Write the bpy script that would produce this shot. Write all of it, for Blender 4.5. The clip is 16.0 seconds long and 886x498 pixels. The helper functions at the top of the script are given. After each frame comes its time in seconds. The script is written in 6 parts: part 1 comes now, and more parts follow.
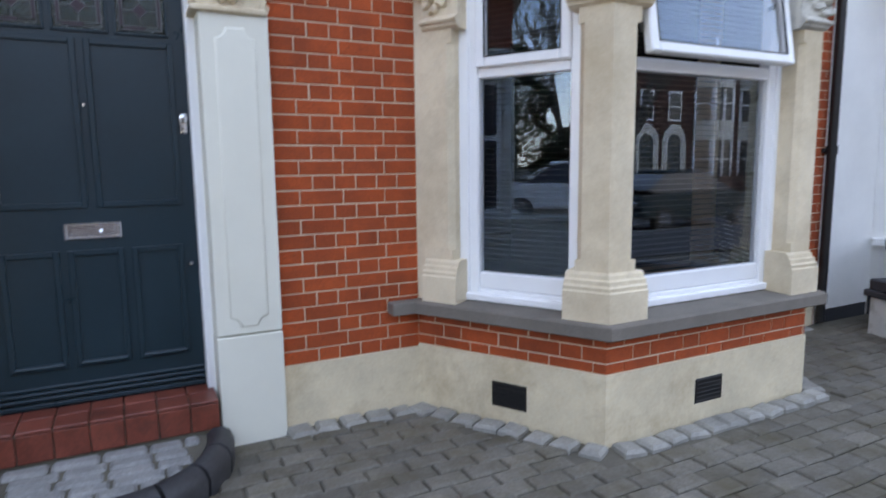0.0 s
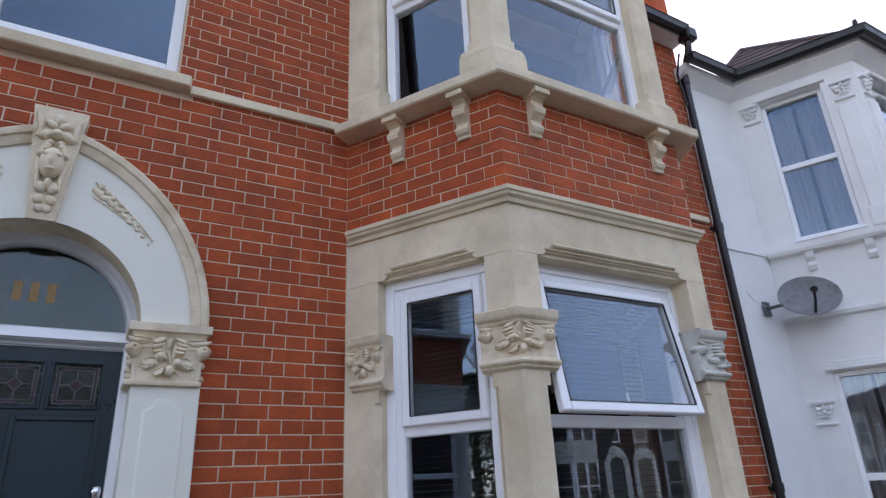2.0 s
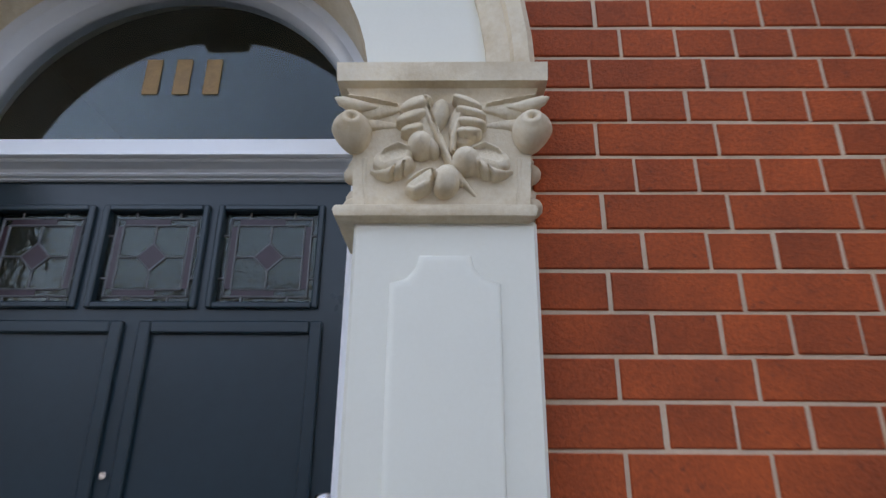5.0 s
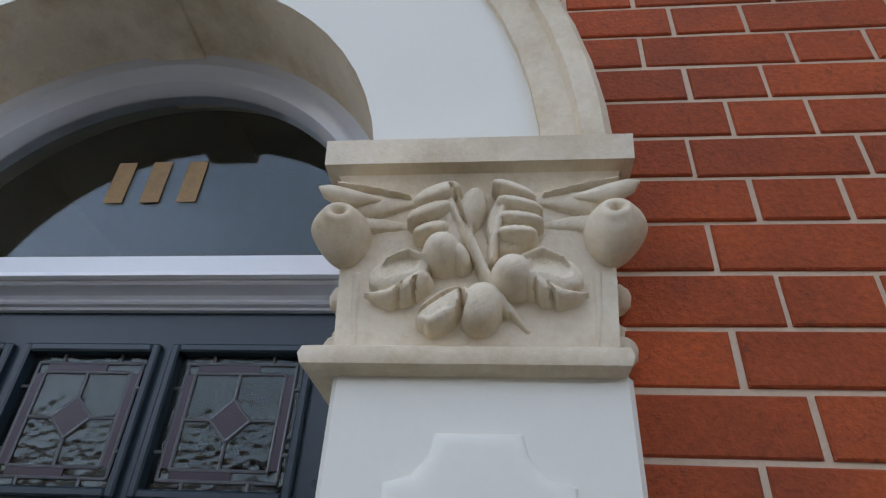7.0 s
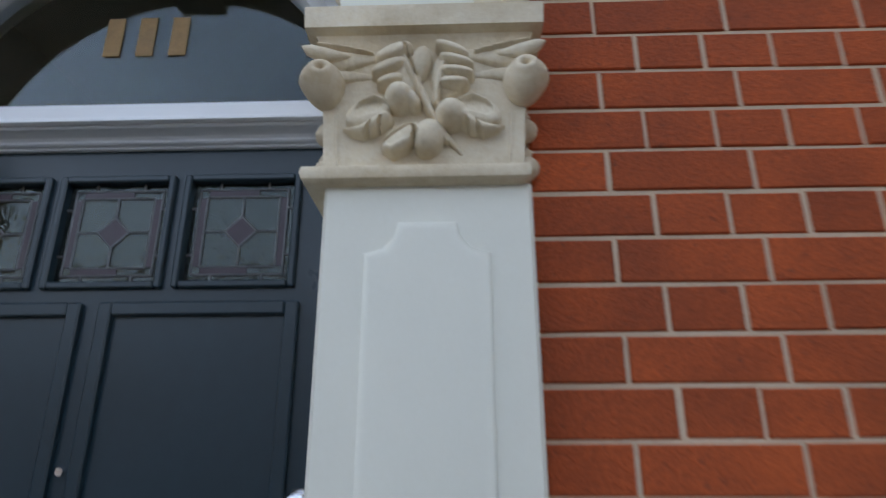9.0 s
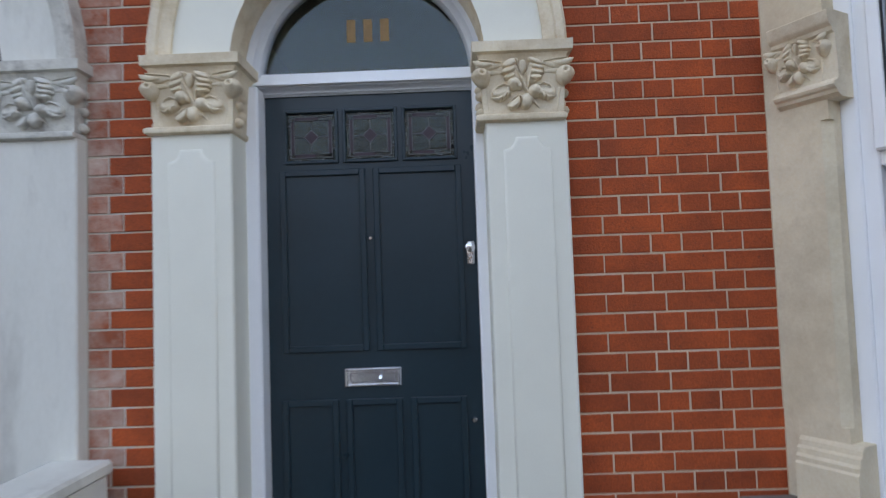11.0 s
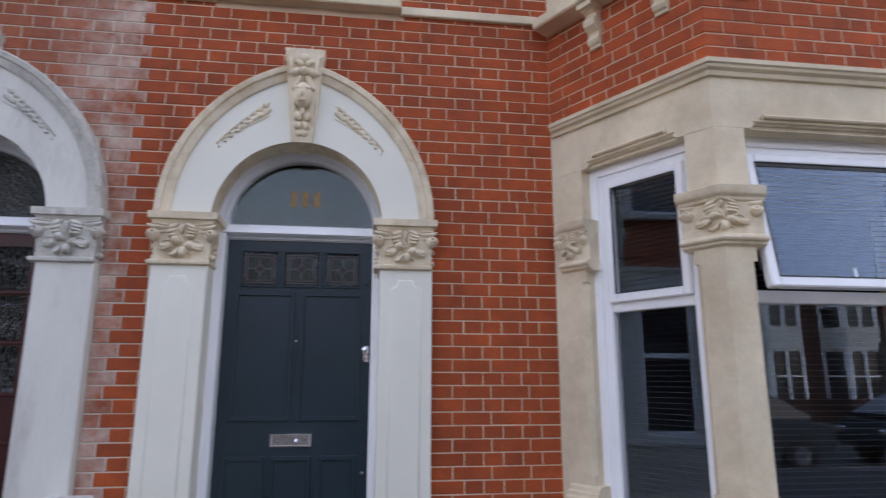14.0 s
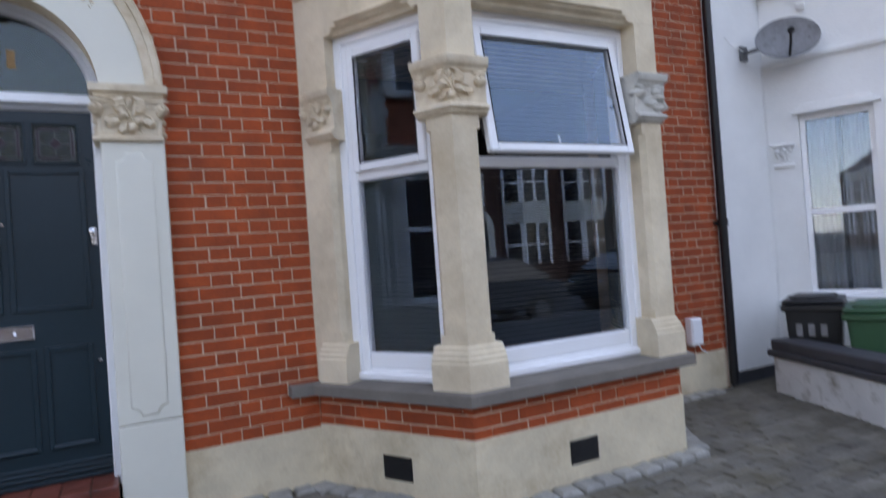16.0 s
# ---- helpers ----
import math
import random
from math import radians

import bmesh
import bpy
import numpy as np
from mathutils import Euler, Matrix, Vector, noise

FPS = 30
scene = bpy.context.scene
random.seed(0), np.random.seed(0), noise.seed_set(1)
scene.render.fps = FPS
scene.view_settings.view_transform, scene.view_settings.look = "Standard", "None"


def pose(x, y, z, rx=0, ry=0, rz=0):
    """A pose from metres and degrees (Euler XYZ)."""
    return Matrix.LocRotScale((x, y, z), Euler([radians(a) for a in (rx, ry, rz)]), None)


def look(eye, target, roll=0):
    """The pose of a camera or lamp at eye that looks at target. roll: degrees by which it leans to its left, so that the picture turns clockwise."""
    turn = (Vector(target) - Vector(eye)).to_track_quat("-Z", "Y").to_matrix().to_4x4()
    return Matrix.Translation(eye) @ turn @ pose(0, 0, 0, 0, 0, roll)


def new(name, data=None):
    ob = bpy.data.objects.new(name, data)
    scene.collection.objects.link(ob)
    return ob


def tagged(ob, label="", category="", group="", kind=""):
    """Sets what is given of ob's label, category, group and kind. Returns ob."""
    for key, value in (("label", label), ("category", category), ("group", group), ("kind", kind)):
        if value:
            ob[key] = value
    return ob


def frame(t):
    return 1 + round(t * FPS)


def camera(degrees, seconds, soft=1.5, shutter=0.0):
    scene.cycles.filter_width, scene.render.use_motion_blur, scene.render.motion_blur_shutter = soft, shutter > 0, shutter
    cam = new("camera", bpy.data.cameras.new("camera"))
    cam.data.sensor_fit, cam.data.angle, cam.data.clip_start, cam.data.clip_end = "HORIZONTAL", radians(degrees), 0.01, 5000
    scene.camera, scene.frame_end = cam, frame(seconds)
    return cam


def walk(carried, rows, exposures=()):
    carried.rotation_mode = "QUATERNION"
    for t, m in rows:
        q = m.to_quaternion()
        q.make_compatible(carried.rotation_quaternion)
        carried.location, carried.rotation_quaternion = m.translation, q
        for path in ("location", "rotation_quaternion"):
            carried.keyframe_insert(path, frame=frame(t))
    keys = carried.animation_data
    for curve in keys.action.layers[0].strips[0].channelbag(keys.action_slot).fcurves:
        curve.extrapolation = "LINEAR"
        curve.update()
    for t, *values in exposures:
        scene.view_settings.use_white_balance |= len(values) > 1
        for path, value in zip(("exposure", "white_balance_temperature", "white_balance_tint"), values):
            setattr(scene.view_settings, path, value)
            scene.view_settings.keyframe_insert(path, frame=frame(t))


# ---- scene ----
cam = camera(71.4, 16.0, 1.25, 0.4)
PATH = [
    (0, (-0.157, 0.202, 1.392), (0.739, 1.971, 1.126), -0.7),
    (0.5, (-0.072, 0.108, 1.473), (0.956, 1.823, 1.509), -2.0),
    (0.7, (-0.079, 0.089, 1.501), (0.982, 1.762, 1.78), -1.6),
    (1, (-0.059, 0.027, 1.581), (0.966, 1.656, 2.125), -1.6),
    (1.5, (-0.042, -0.024, 1.629), (0.953, 1.575, 2.301), -2.1),
    (2, (-0.011, -0.013, 1.561), (0.935, 1.587, 2.299), -2.8),
    (2.5, (-0.063, 0.099, 1.54), (0.785, 1.825, 2.087), -2.6),
    (3, (-0.043, 0.435, 1.455), (0.477, 2.331, 1.822), -1.9),
    (3.2, (-0.072, 0.6, 1.503), (0.394, 2.515, 1.842), -2.5),
    (5.3, (0.391, 2.545, 1.733), (0.294, 4.37, 2.545), 1.2),
    (5.5, (0.394, 2.625, 1.776), (0.261, 4.414, 2.66), 1.6),
    (6, (0.383, 2.728, 1.867), (0.2, 4.413, 2.928), 3.0),
    (6.5, (0.381, 2.745, 1.87), (0.188, 4.403, 2.972), 2.5),
    (7, (0.369, 2.736, 1.867), (0.178, 4.392, 2.972), 3.2),
    (7.5, (0.358, 2.722, 1.865), (0.167, 4.387, 2.956), 3.6),
    (8, (0.357, 2.723, 1.849), (0.175, 4.444, 2.852), 2.9),
    (8.5, (0.382, 2.681, 1.788), (0.18, 4.505, 2.582), 2.0),
    (9, (0.397, 2.495, 1.71), (0.333, 4.381, 2.374), -0.1),
    (9.2, (0.374, 2.386, 1.655), (0.42, 4.3, 2.234), -0.2),
    (11.3, (0.031, 0.7, 1.451), (-0.054, 2.696, 1.548), -3.1),
    (11.5, (0.058, 0.533, 1.419), (-0.164, 2.511, 1.613), -1.2),
    (12, (0.068, 0.161, 1.477), (-0.159, 2.118, 1.824), 0.6),
    (12.5, (-0.056, -0.118, 1.49), (-0.107, 1.82, 1.98), -1.2),
    (13, (-0.149, -0.265, 1.463), (-0.219, 1.685, 1.9), -0.8),
    (13.5, (-0.028, -0.313, 1.457), (-0.053, 1.642, 1.877), 0.7),
    (14, (0.086, -0.354, 1.47), (0.34, 1.587, 1.882), 0.1),
    (14.5, (0.178, -0.372, 1.469), (0.569, 1.54, 1.907), -0.9),
    (15, (0.202, -0.408, 1.49), (0.791, 1.449, 1.943), -2.4),
    (15.5, (0.283, -0.45, 1.442), (1.042, 1.366, 1.796), -3.6),
    (16, (0.283, -0.451, 1.362), (1.192, 1.33, 1.385), -4.1),
]
walk(cam, [(t, look(eye, target, roll)) for t, eye, target, roll in PATH],
     [(0.0, 1.78, 9940, 24), (1.0, 1.42, 9560, 27), (2.0, 1.29, 9500, 27), (3.0, 1.27, 9810, 29), (5.5, 1.51, 10450, 25), (6.5, 1.41, 10450, 25),
      (8.0, 1.41, 10450, 25), (9.0, 1.33, 10320, 21), (11.5, 1.50, 10260, 24), (12.5, 1.42, 10570, 30), (13.5, 1.42, 10570, 31), (15.0, 1.46, 10000, 30), (16.0, 1.45, 9750, 27)])

# ---- light ----
world = bpy.data.worlds.new("sky")
scene.world = world
world.use_nodes = True
wn = world.node_tree
sky = wn.nodes.new("ShaderNodeTexSky")
sky.sky_type = 'NISHITA'
sky.sun_disc = False
sky.sun_elevation = radians(38)
sky.sun_rotation = radians(42)
sky.air_density, sky.dust_density, sky.ozone_density = 1.0, 0.3, 3.0
wn.nodes["Background"].inputs[1].default_value = 0.15
# pale haze low down, broken cloud over blue higher up
coord = wn.nodes.new("ShaderNodeTexCoord")
cloud = wn.nodes.new("ShaderNodeTexNoise")
cloud.inputs["Scale"].default_value, cloud.inputs["Detail"].default_value = 2.2, 6.0
wn.links.new(coord.outputs["Generated"], cloud.inputs["Vector"])
cover = wn.nodes.new("ShaderNodeValToRGB")
cover.color_ramp.elements[0].position, cover.color_ramp.elements[1].position = 0.30, 0.66
cover.color_ramp.elements[0].color, cover.color_ramp.elements[1].color = (0.06, 0.06, 0.06, 1), (0.28, 0.28, 0.28, 1)
wn.links.new(cloud.outputs["Fac"], cover.inputs["Fac"])
split = wn.nodes.new("ShaderNodeSeparateXYZ")
wn.links.new(coord.outputs["Generated"], split.inputs[0])
haze = wn.nodes.new("ShaderNodeMapRange")
haze.inputs["From Min"].default_value, haze.inputs["From Max"].default_value = 0.03, 0.22
haze.inputs["To Min"].default_value, haze.inputs["To Max"].default_value = 0.4, 0.0
wn.links.new(split.outputs["Z"], haze.inputs["Value"])
thin = wn.nodes.new("ShaderNodeMixRGB")
thin.inputs[2].default_value = (5.2, 9.2, 16.0, 1)
wn.links.new(cover.outputs["Color"], thin.inputs[0])
wn.links.new(sky.outputs[0], thin.inputs[1])
over = wn.nodes.new("ShaderNodeMixRGB")
over.inputs[2].default_value = (10.2, 10.6, 11.2, 1)
wn.links.new(haze.outputs[0], over.inputs[0])
wn.links.new(thin.outputs[0], over.inputs[1])
wn.links.new(over.outputs[0], wn.nodes["Background"].inputs[0])
sun = new("sun", bpy.data.lights.new("sun", 'SUN'))
sun.data.energy, sun.data.angle, sun.data.color = 0.3, radians(30), (1.0, 0.98, 0.95)
sun.matrix_world = look((9, 10, 10.6), (0, 0, 0))


# ---- materials ----
def shader(name):
    m = bpy.data.materials.new(name)
    m.use_nodes = True
    return m, m.node_tree, m.node_tree.nodes["Principled BSDF"]


def rgb(c, k=1.0):
    return (min(c[0] * k, 1), min(c[1] * k, 1), min(c[2] * k, 1), 1)


def node(nt, kind, **values):
    n = nt.nodes.new(kind)
    for k, v in values.items():
        n.inputs[k.replace("_", " ")].default_value = v
    return n


def surface(name, base, rough=0.6, big=1.5, fine=60, spread=0.12, bump=0.15, dist=0.002, metal=0.0, stain=None,
            stain_scale=2.5, stain_at=(0.55, 0.75), piece=0.0, coat=0.0, stretch=(1, 1, 1), band=None):
    """A procedural surface: two scales of tone, an optional stain colour, fine relief."""
    m, nt, p = shader(name)
    geo = nt.nodes.new("ShaderNodeNewGeometry")
    mp = node(nt, "ShaderNodeMapping", Scale=stretch)
    nt.links.new(geo.outputs["Position"], mp.inputs["Vector"])
    n1 = node(nt, "ShaderNodeTexNoise", Scale=big, Detail=4.0, Roughness=0.6)
    n2 = node(nt, "ShaderNodeTexNoise", Scale=fine, Detail=5.0, Roughness=0.65)
    for n in (n1, n2):
        nt.links.new(mp.outputs["Vector"], n.inputs["Vector"])
    r1 = nt.nodes.new("ShaderNodeValToRGB")
    r1.color_ramp.elements[0].position, r1.color_ramp.elements[1].position = 0.3, 0.7
    r1.color_ramp.elements[0].color, r1.color_ramp.elements[1].color = rgb(base, 1 - spread), rgb(base, 1 + spread)
    nt.links.new(n1.outputs["Fac"], r1.inputs["Fac"])
    mix = nt.nodes.new("ShaderNodeMixRGB")
    mix.blend_type = 'OVERLAY'
    mix.inputs[0].default_value = min(spread * 2.0, 0.6)
    nt.links.new(r1.outputs["Color"], mix.inputs[1])
    nt.links.new(n2.outputs["Fac"], mix.inputs[2])
    out = mix.outputs[0]
    if stain:
        n3 = node(nt, "ShaderNodeTexNoise", Scale=stain_scale, Detail=7.0, Roughness=0.7)
        nt.links.new(mp.outputs["Vector"], n3.inputs["Vector"])
        r3 = nt.nodes.new("ShaderNodeValToRGB")
        r3.color_ramp.elements[0].position, r3.color_ramp.elements[1].position = stain_at
        nt.links.new(n3.outputs["Fac"], r3.inputs["Fac"])
        mx = nt.nodes.new("ShaderNodeMixRGB")
        mx.inputs[2].default_value = rgb(stain)
        amount = r3.outputs["Color"]
        if band:
            # the stain gathers in an upright strip round x = band[0]
            axes = nt.nodes.new("ShaderNodeSeparateXYZ")
            nt.links.new(geo.outputs["Position"], axes.inputs[0])
            off = node(nt, "ShaderNodeMath")
            off.operation = 'SUBTRACT'
            off.inputs[1].default_value = band[0]
            nt.links.new(axes.outputs["X"], off.inputs[0])
            far = nt.nodes.new("ShaderNodeMath")
            far.operation = 'ABSOLUTE'
            nt.links.new(off.outputs[0], far.inputs[0])
            fade = node(nt, "ShaderNodeMapRange", From_Min=band[1] * 0.3, From_Max=band[1], To_Min=1.0, To_Max=band[2])
            nt.links.new(far.outputs[0], fade.inputs["Value"])
            both = nt.nodes.new("ShaderNodeMath")
            both.operation = 'MULTIPLY'
            nt.links.new(amount, both.inputs[0])
            nt.links.new(fade.outputs[0], both.inputs[1])
            amount = both.outputs[0]
        nt.links.new(amount, mx.inputs[0])
        nt.links.new(out, mx.inputs[1])
        out = mx.outputs[0]
    if piece:
        oi = nt.nodes.new("ShaderNodeObjectInfo")
        add = nt.nodes.new("ShaderNodeMath")
        add.operation = 'ADD'
        nt.links.new(oi.outputs["Random"], add.inputs[0])
        nt.links.new(geo.outputs["Random Per Island"], add.inputs[1])
        mr = node(nt, "ShaderNodeMapRange", From_Max=2.0, To_Min=1 - piece, To_Max=1 + piece)
        nt.links.new(add.outputs[0], mr.inputs["Value"])
        hs = nt.nodes.new("ShaderNodeHueSaturation")
        nt.links.new(mr.outputs[0], hs.inputs["Value"])
        nt.links.new(out, hs.inputs["Color"])
        out = hs.outputs[0]
    nt.links.new(out, p.inputs["Base Color"])
    b = node(nt, "ShaderNodeBump", Strength=bump, Distance=dist)
    nt.links.new(n2.outputs["Fac"], b.inputs["Height"])
    nt.links.new(b.outputs[0], p.inputs["Normal"])
    rr = node(nt, "ShaderNodeMapRange", To_Min=max(rough - 0.1, 0.03), To_Max=min(rough + 0.12, 1))
    nt.links.new(n1.outputs["Fac"], rr.inputs["Value"])
    nt.links.new(rr.outputs[0], p.inputs["Roughness"])
    p.inputs["Metallic"].default_value = metal
    p.inputs["Coat Weight"].default_value = coat
    return m


def clear_glass(name, tint=(1, 1, 1), rough=0.0, relief=0.0, scale=40, ior=1.5, sheen=(1, 1, 1)):
    m, nt, p = shader(name)
    p.inputs["Base Color"].default_value = rgb(tint)
    p.inputs["Transmission Weight"].default_value = 1.0
    p.inputs["Roughness"].default_value = rough
    p.inputs["IOR"].default_value = ior
    p.inputs["Specular Tint"].default_value = rgb(sheen)   # colours what the pane mirrors
    if relief:
        geo = nt.nodes.new("ShaderNodeNewGeometry")
        v = node(nt, "ShaderNodeTexVoronoi", Scale=scale)
        nt.links.new(geo.outputs["Position"], v.inputs["Vector"])
        b = node(nt, "ShaderNodeBump", Strength=relief, Distance=0.004 if scale > 60 else 0.026)
        nt.links.new(v.outputs["Distance"], b.inputs["Height"])
        nt.links.new(b.outputs[0], p.inputs["Normal"])
    return m


RED_BRICK = surface("red_brick", (0.455, 0.072, 0.018), 0.8, 5, 130, 0.26, 1.0, 0.004, stain=(0.20, 0.038, 0.016), stain_scale=48,
                    stain_at=(0.60, 0.72), piece=0.24)
# red brick darkened so the sunlit fronts opposite look dim, as under overcast
FAR_BRICK = surface("shaded_far_brick", (0.085, 0.038, 0.028), 0.9, 2, 30, 0.2, 0.4, 0.004)
OLD_BRICK = surface("old_brick", (0.36, 0.080, 0.033), 0.85, 3, 70, 0.22, 0.6, 0.004, stain=(0.55, 0.39, 0.32), stain_scale=4.5,
                    stain_at=(0.36, 0.64), piece=0.25, band=(-1.44, 0.44, 0.13))
OLD_MORTAR = surface("old_white_mortar", (0.58, 0.51, 0.42), 0.9, 4, 120, 0.15, 0.6, 0.003)
MORTAR = surface("lime_mortar", (0.67, 0.48, 0.34), 0.9, 4, 150, 0.12, 0.5, 0.002)
CREAM = surface("cream_limestone", (0.77, 0.635, 0.46), 0.8, 2.2, 80, 0.13, 0.35, 0.0015, stain=(0.56, 0.43, 0.28), stain_scale=2.6,
                stain_at=(0.46, 0.78))
CARVED = surface("carved_limestone", (0.78, 0.65, 0.485), 0.8, 4, 110, 0.13, 0.6, 0.0018, stain=(0.52, 0.36, 0.20), stain_scale=6,
                 stain_at=(0.46, 0.78))
OLD_STONE = surface("grimy_carved_stone", (0.59, 0.565, 0.505), 0.85, 4, 90, 0.15, 0.5, 0.002, stain=(0.28, 0.25, 0.22), stain_scale=10,
                    stain_at=(0.5, 0.75))
PAINTED = surface("off_white_masonry_paint", (0.79, 0.765, 0.66), 0.5, 2, 120, 0.04, 0.12, 0.001)
RENDER = surface("plinth_render", (0.74, 0.61, 0.43), 0.9, 3, 60, 0.14, 0.3, 0.002, stain=(0.48, 0.34, 0.19), stain_scale=2.4,
                 stain_at=(0.5, 0.8))
OLD_PAINT = surface("dirty_white_masonry_paint", (0.67, 0.655, 0.595), 0.65, 2.5, 90, 0.08, 0.25, 0.002, stain=(0.40, 0.38, 0.34), stain_scale=3,
                    stain_at=(0.52, 0.8), stretch=(1, 1, 0.3))
GILT = surface("faded_gilt", (0.36, 0.19, 0.07), 0.5, 20, 120, 0.15, 0.1, 0.0005)
PURPLE = surface("dark_purple_glass", (0.030, 0.008, 0.018), 0.3, 10, 60, 0.2, 0.1, 0.0005)
SLATE = surface("grey_stone_sill", (0.19, 0.163, 0.138), 0.8, 5, 120, 0.15, 0.35, 0.002)
WHITE = surface("white_plastic_frame", (0.92, 0.925, 0.93), 0.2, 3, 50, 0.02, 0.03, 0.0005)
GREY_PAINT = surface("pale_grey_gloss_paint", (0.64, 0.66, 0.68), 0.2, 4, 60, 0.04, 0.1, 0.0008)
NAVY = surface("dark_blue_grey_gloss_paint", (0.0080, 0.0290, 0.0400), 0.30, 3, 40, 0.08, 0.06, 0.001)
MAROON = surface("dark_red_brown_paint", (0.055, 0.0055, 0.0045), 0.36, 3, 40, 0.25, 0.15, 0.001)
CHROME = surface("chrome", (0.75, 0.76, 0.78), 0.14, 6, 80, 0.03, 0.03, 0.0003, metal=1.0)
BRONZE = surface("tarnished_bronze", (0.085, 0.065, 0.050), 0.42, 8, 120, 0.3, 0.2, 0.0006, metal=0.8)
LEAD = surface("lead_came", (0.16, 0.165, 0.17), 0.5, 20, 200, 0.15, 0.2, 0.0005, metal=0.6)
# blue sheen puts a bluer mirrored sky into the glass colour
GLASS = clear_glass("window_glass", ior=1.78, sheen=(0.52, 0.76, 1.0))
FAN_GLASS = clear_glass("fanlight_glass", (0.8, 0.86, 0.88), ior=1.46, sheen=(0.88, 1.0, 1.0))
PEBBLE = clear_glass("pebbled_glass", (0.7, 0.74, 0.72), 0.14, 0.9, 40, 1.75)
BUBBLE = clear_glass("obscured_glass", (0.20, 0.25, 0.25), 0.10, 0.22, 75, 1.55, (0.84, 0.98, 0.95))
BLACK_PLASTIC = surface("black_plastic", (0.012, 0.012, 0.013), 0.4, 6, 80, 0.2, 0.15, 0.001)
# near-black colour stands in for the shade inside unlit rooms
DARK_ROOM = surface("room_darkness", (0.035, 0.034, 0.032), 0.9, 1, 40, 0.08, 0.1, 0.001)
NET = surface("white_curtain", (0.82, 0.83, 0.84), 0.9, 4, 80, 0.06, 0.1, 0.001)
# darkened copy of the white net, its dimness behind glass put into the colour
DIM_NET = surface("shaded_net_curtain", (0.26, 0.265, 0.27), 0.9, 4, 80, 0.06, 0.1, 0.001)
GREEN = surface("dark_green_plastic", (0.015, 0.085, 0.035), 0.45, 4, 80, 0.12, 0.15, 0.001)
DISH = surface("weathered_grey_metal", (0.22, 0.22, 0.225), 0.55, 8, 90, 0.2, 0.2, 0.001, stain=(0.10, 0.09, 0.08), stain_scale=14)
LEAF = surface("dark_evergreen_leaf", (0.03, 0.05, 0.025), 0.6, 3, 30, 0.3, 0.1, 0.001, piece=0.3)
BARK = surface("grey_brown_bark", (0.10, 0.085, 0.07), 0.9, 4, 40, 0.25, 0.6, 0.004)
SILVER = surface("grey_car_paint", (0.05, 0.056, 0.07), 0.5, 2, 90, 0.05, 0.05, 0.0005)
FAR_GLASS = surface("dark_reflecting_glass", (0.02, 0.024, 0.03), 0.12, 0.5, 20, 0.2, 0.02, 0.0003)
BLIND = surface("grey_blind_slat", (0.085, 0.083, 0.08), 0.7, 3, 50, 0.06, 0.05, 0.0005)
BLIND.node_tree.nodes["Principled BSDF"].inputs["Specular IOR Level"].default_value = 0.08
WHITE_WALL = surface("white_painted_roughcast", (0.88, 0.875, 0.85), 0.8, 2, 45, 0.05, 0.9, 0.006)
OLD_WHITE = surface("peeling_white_wall_paint", (0.66, 0.66, 0.65), 0.8, 3, 60, 0.10, 0.7, 0.005, stain=(0.20, 0.17, 0.12), stain_scale=4.5, stain_at=(0.54, 0.74))
COPING = surface("dark_painted_coping", (0.045, 0.047, 0.055), 0.6, 5, 90, 0.25, 0.4, 0.002)
PAVER = surface("weathered_grey_paver", (0.165, 0.148, 0.122), 0.85, 3, 60, 0.26, 0.6, 0.004, stain=(0.105, 0.085, 0.05), stain_scale=3.5,
                stain_at=(0.44, 0.70), piece=0.3)
SETT = surface("pale_grey_sett", (0.31, 0.295, 0.265), 0.8, 6, 70, 0.2, 0.5, 0.004, piece=0.25)
COBBLE = surface("grey_cobble", (0.26, 0.255, 0.25), 0.8, 7, 70, 0.25, 0.6, 0.004, piece=0.25)
SAND = surface("sandy_joint", (0.13, 0.115, 0.09), 0.95, 3, 90, 0.2, 0.6, 0.003)
TILE = surface("red_quarry_tile", (0.22, 0.050, 0.032), 0.35, 6, 60, 0.25, 0.2, 0.001, stain=(0.10, 0.03, 0.022), stain_scale=8, piece=0.3)
KERB = surface("dark_edging_clay", (0.035, 0.036, 0.04), 0.55, 8, 60, 0.3, 0.4, 0.003)
ASPHALT = surface("asphalt", (0.05, 0.05, 0.052), 0.9, 1, 80, 0.15, 0.5, 0.004)
ROOF = surface("brown_roof_tile", (0.07, 0.04, 0.035), 0.8, 4, 50, 0.25, 0.5, 0.004, piece=0.25)


# ---- mesh tools ----
def box(bm, x0, x1, y0, y1, z0, z1, bevel=0.0, m=None, seg=1):
    vs = [bm.verts.new((x, y, z)) for x in (x0, x1) for y in (y0, y1) for z in (z0, z1)]
    fs = [bm.faces.new([vs[i] for i in q]) for q in
          ((0, 1, 3, 2), (4, 6, 7, 5), (0, 4, 5, 1), (2, 3, 7, 6), (0, 2, 6, 4), (1, 5, 7, 3))]
    if bevel:
        r = bmesh.ops.bevel(bm, geom=list({e for f in fs for e in f.edges}), offset=bevel, segments=seg, affect='EDGES', profile=0.5)
        vs = list({v for f in r["faces"] for v in f.verts} | {v for v in vs if v.is_valid})
    if m:
        for v in vs:
            v.co = m @ v.co
    return vs


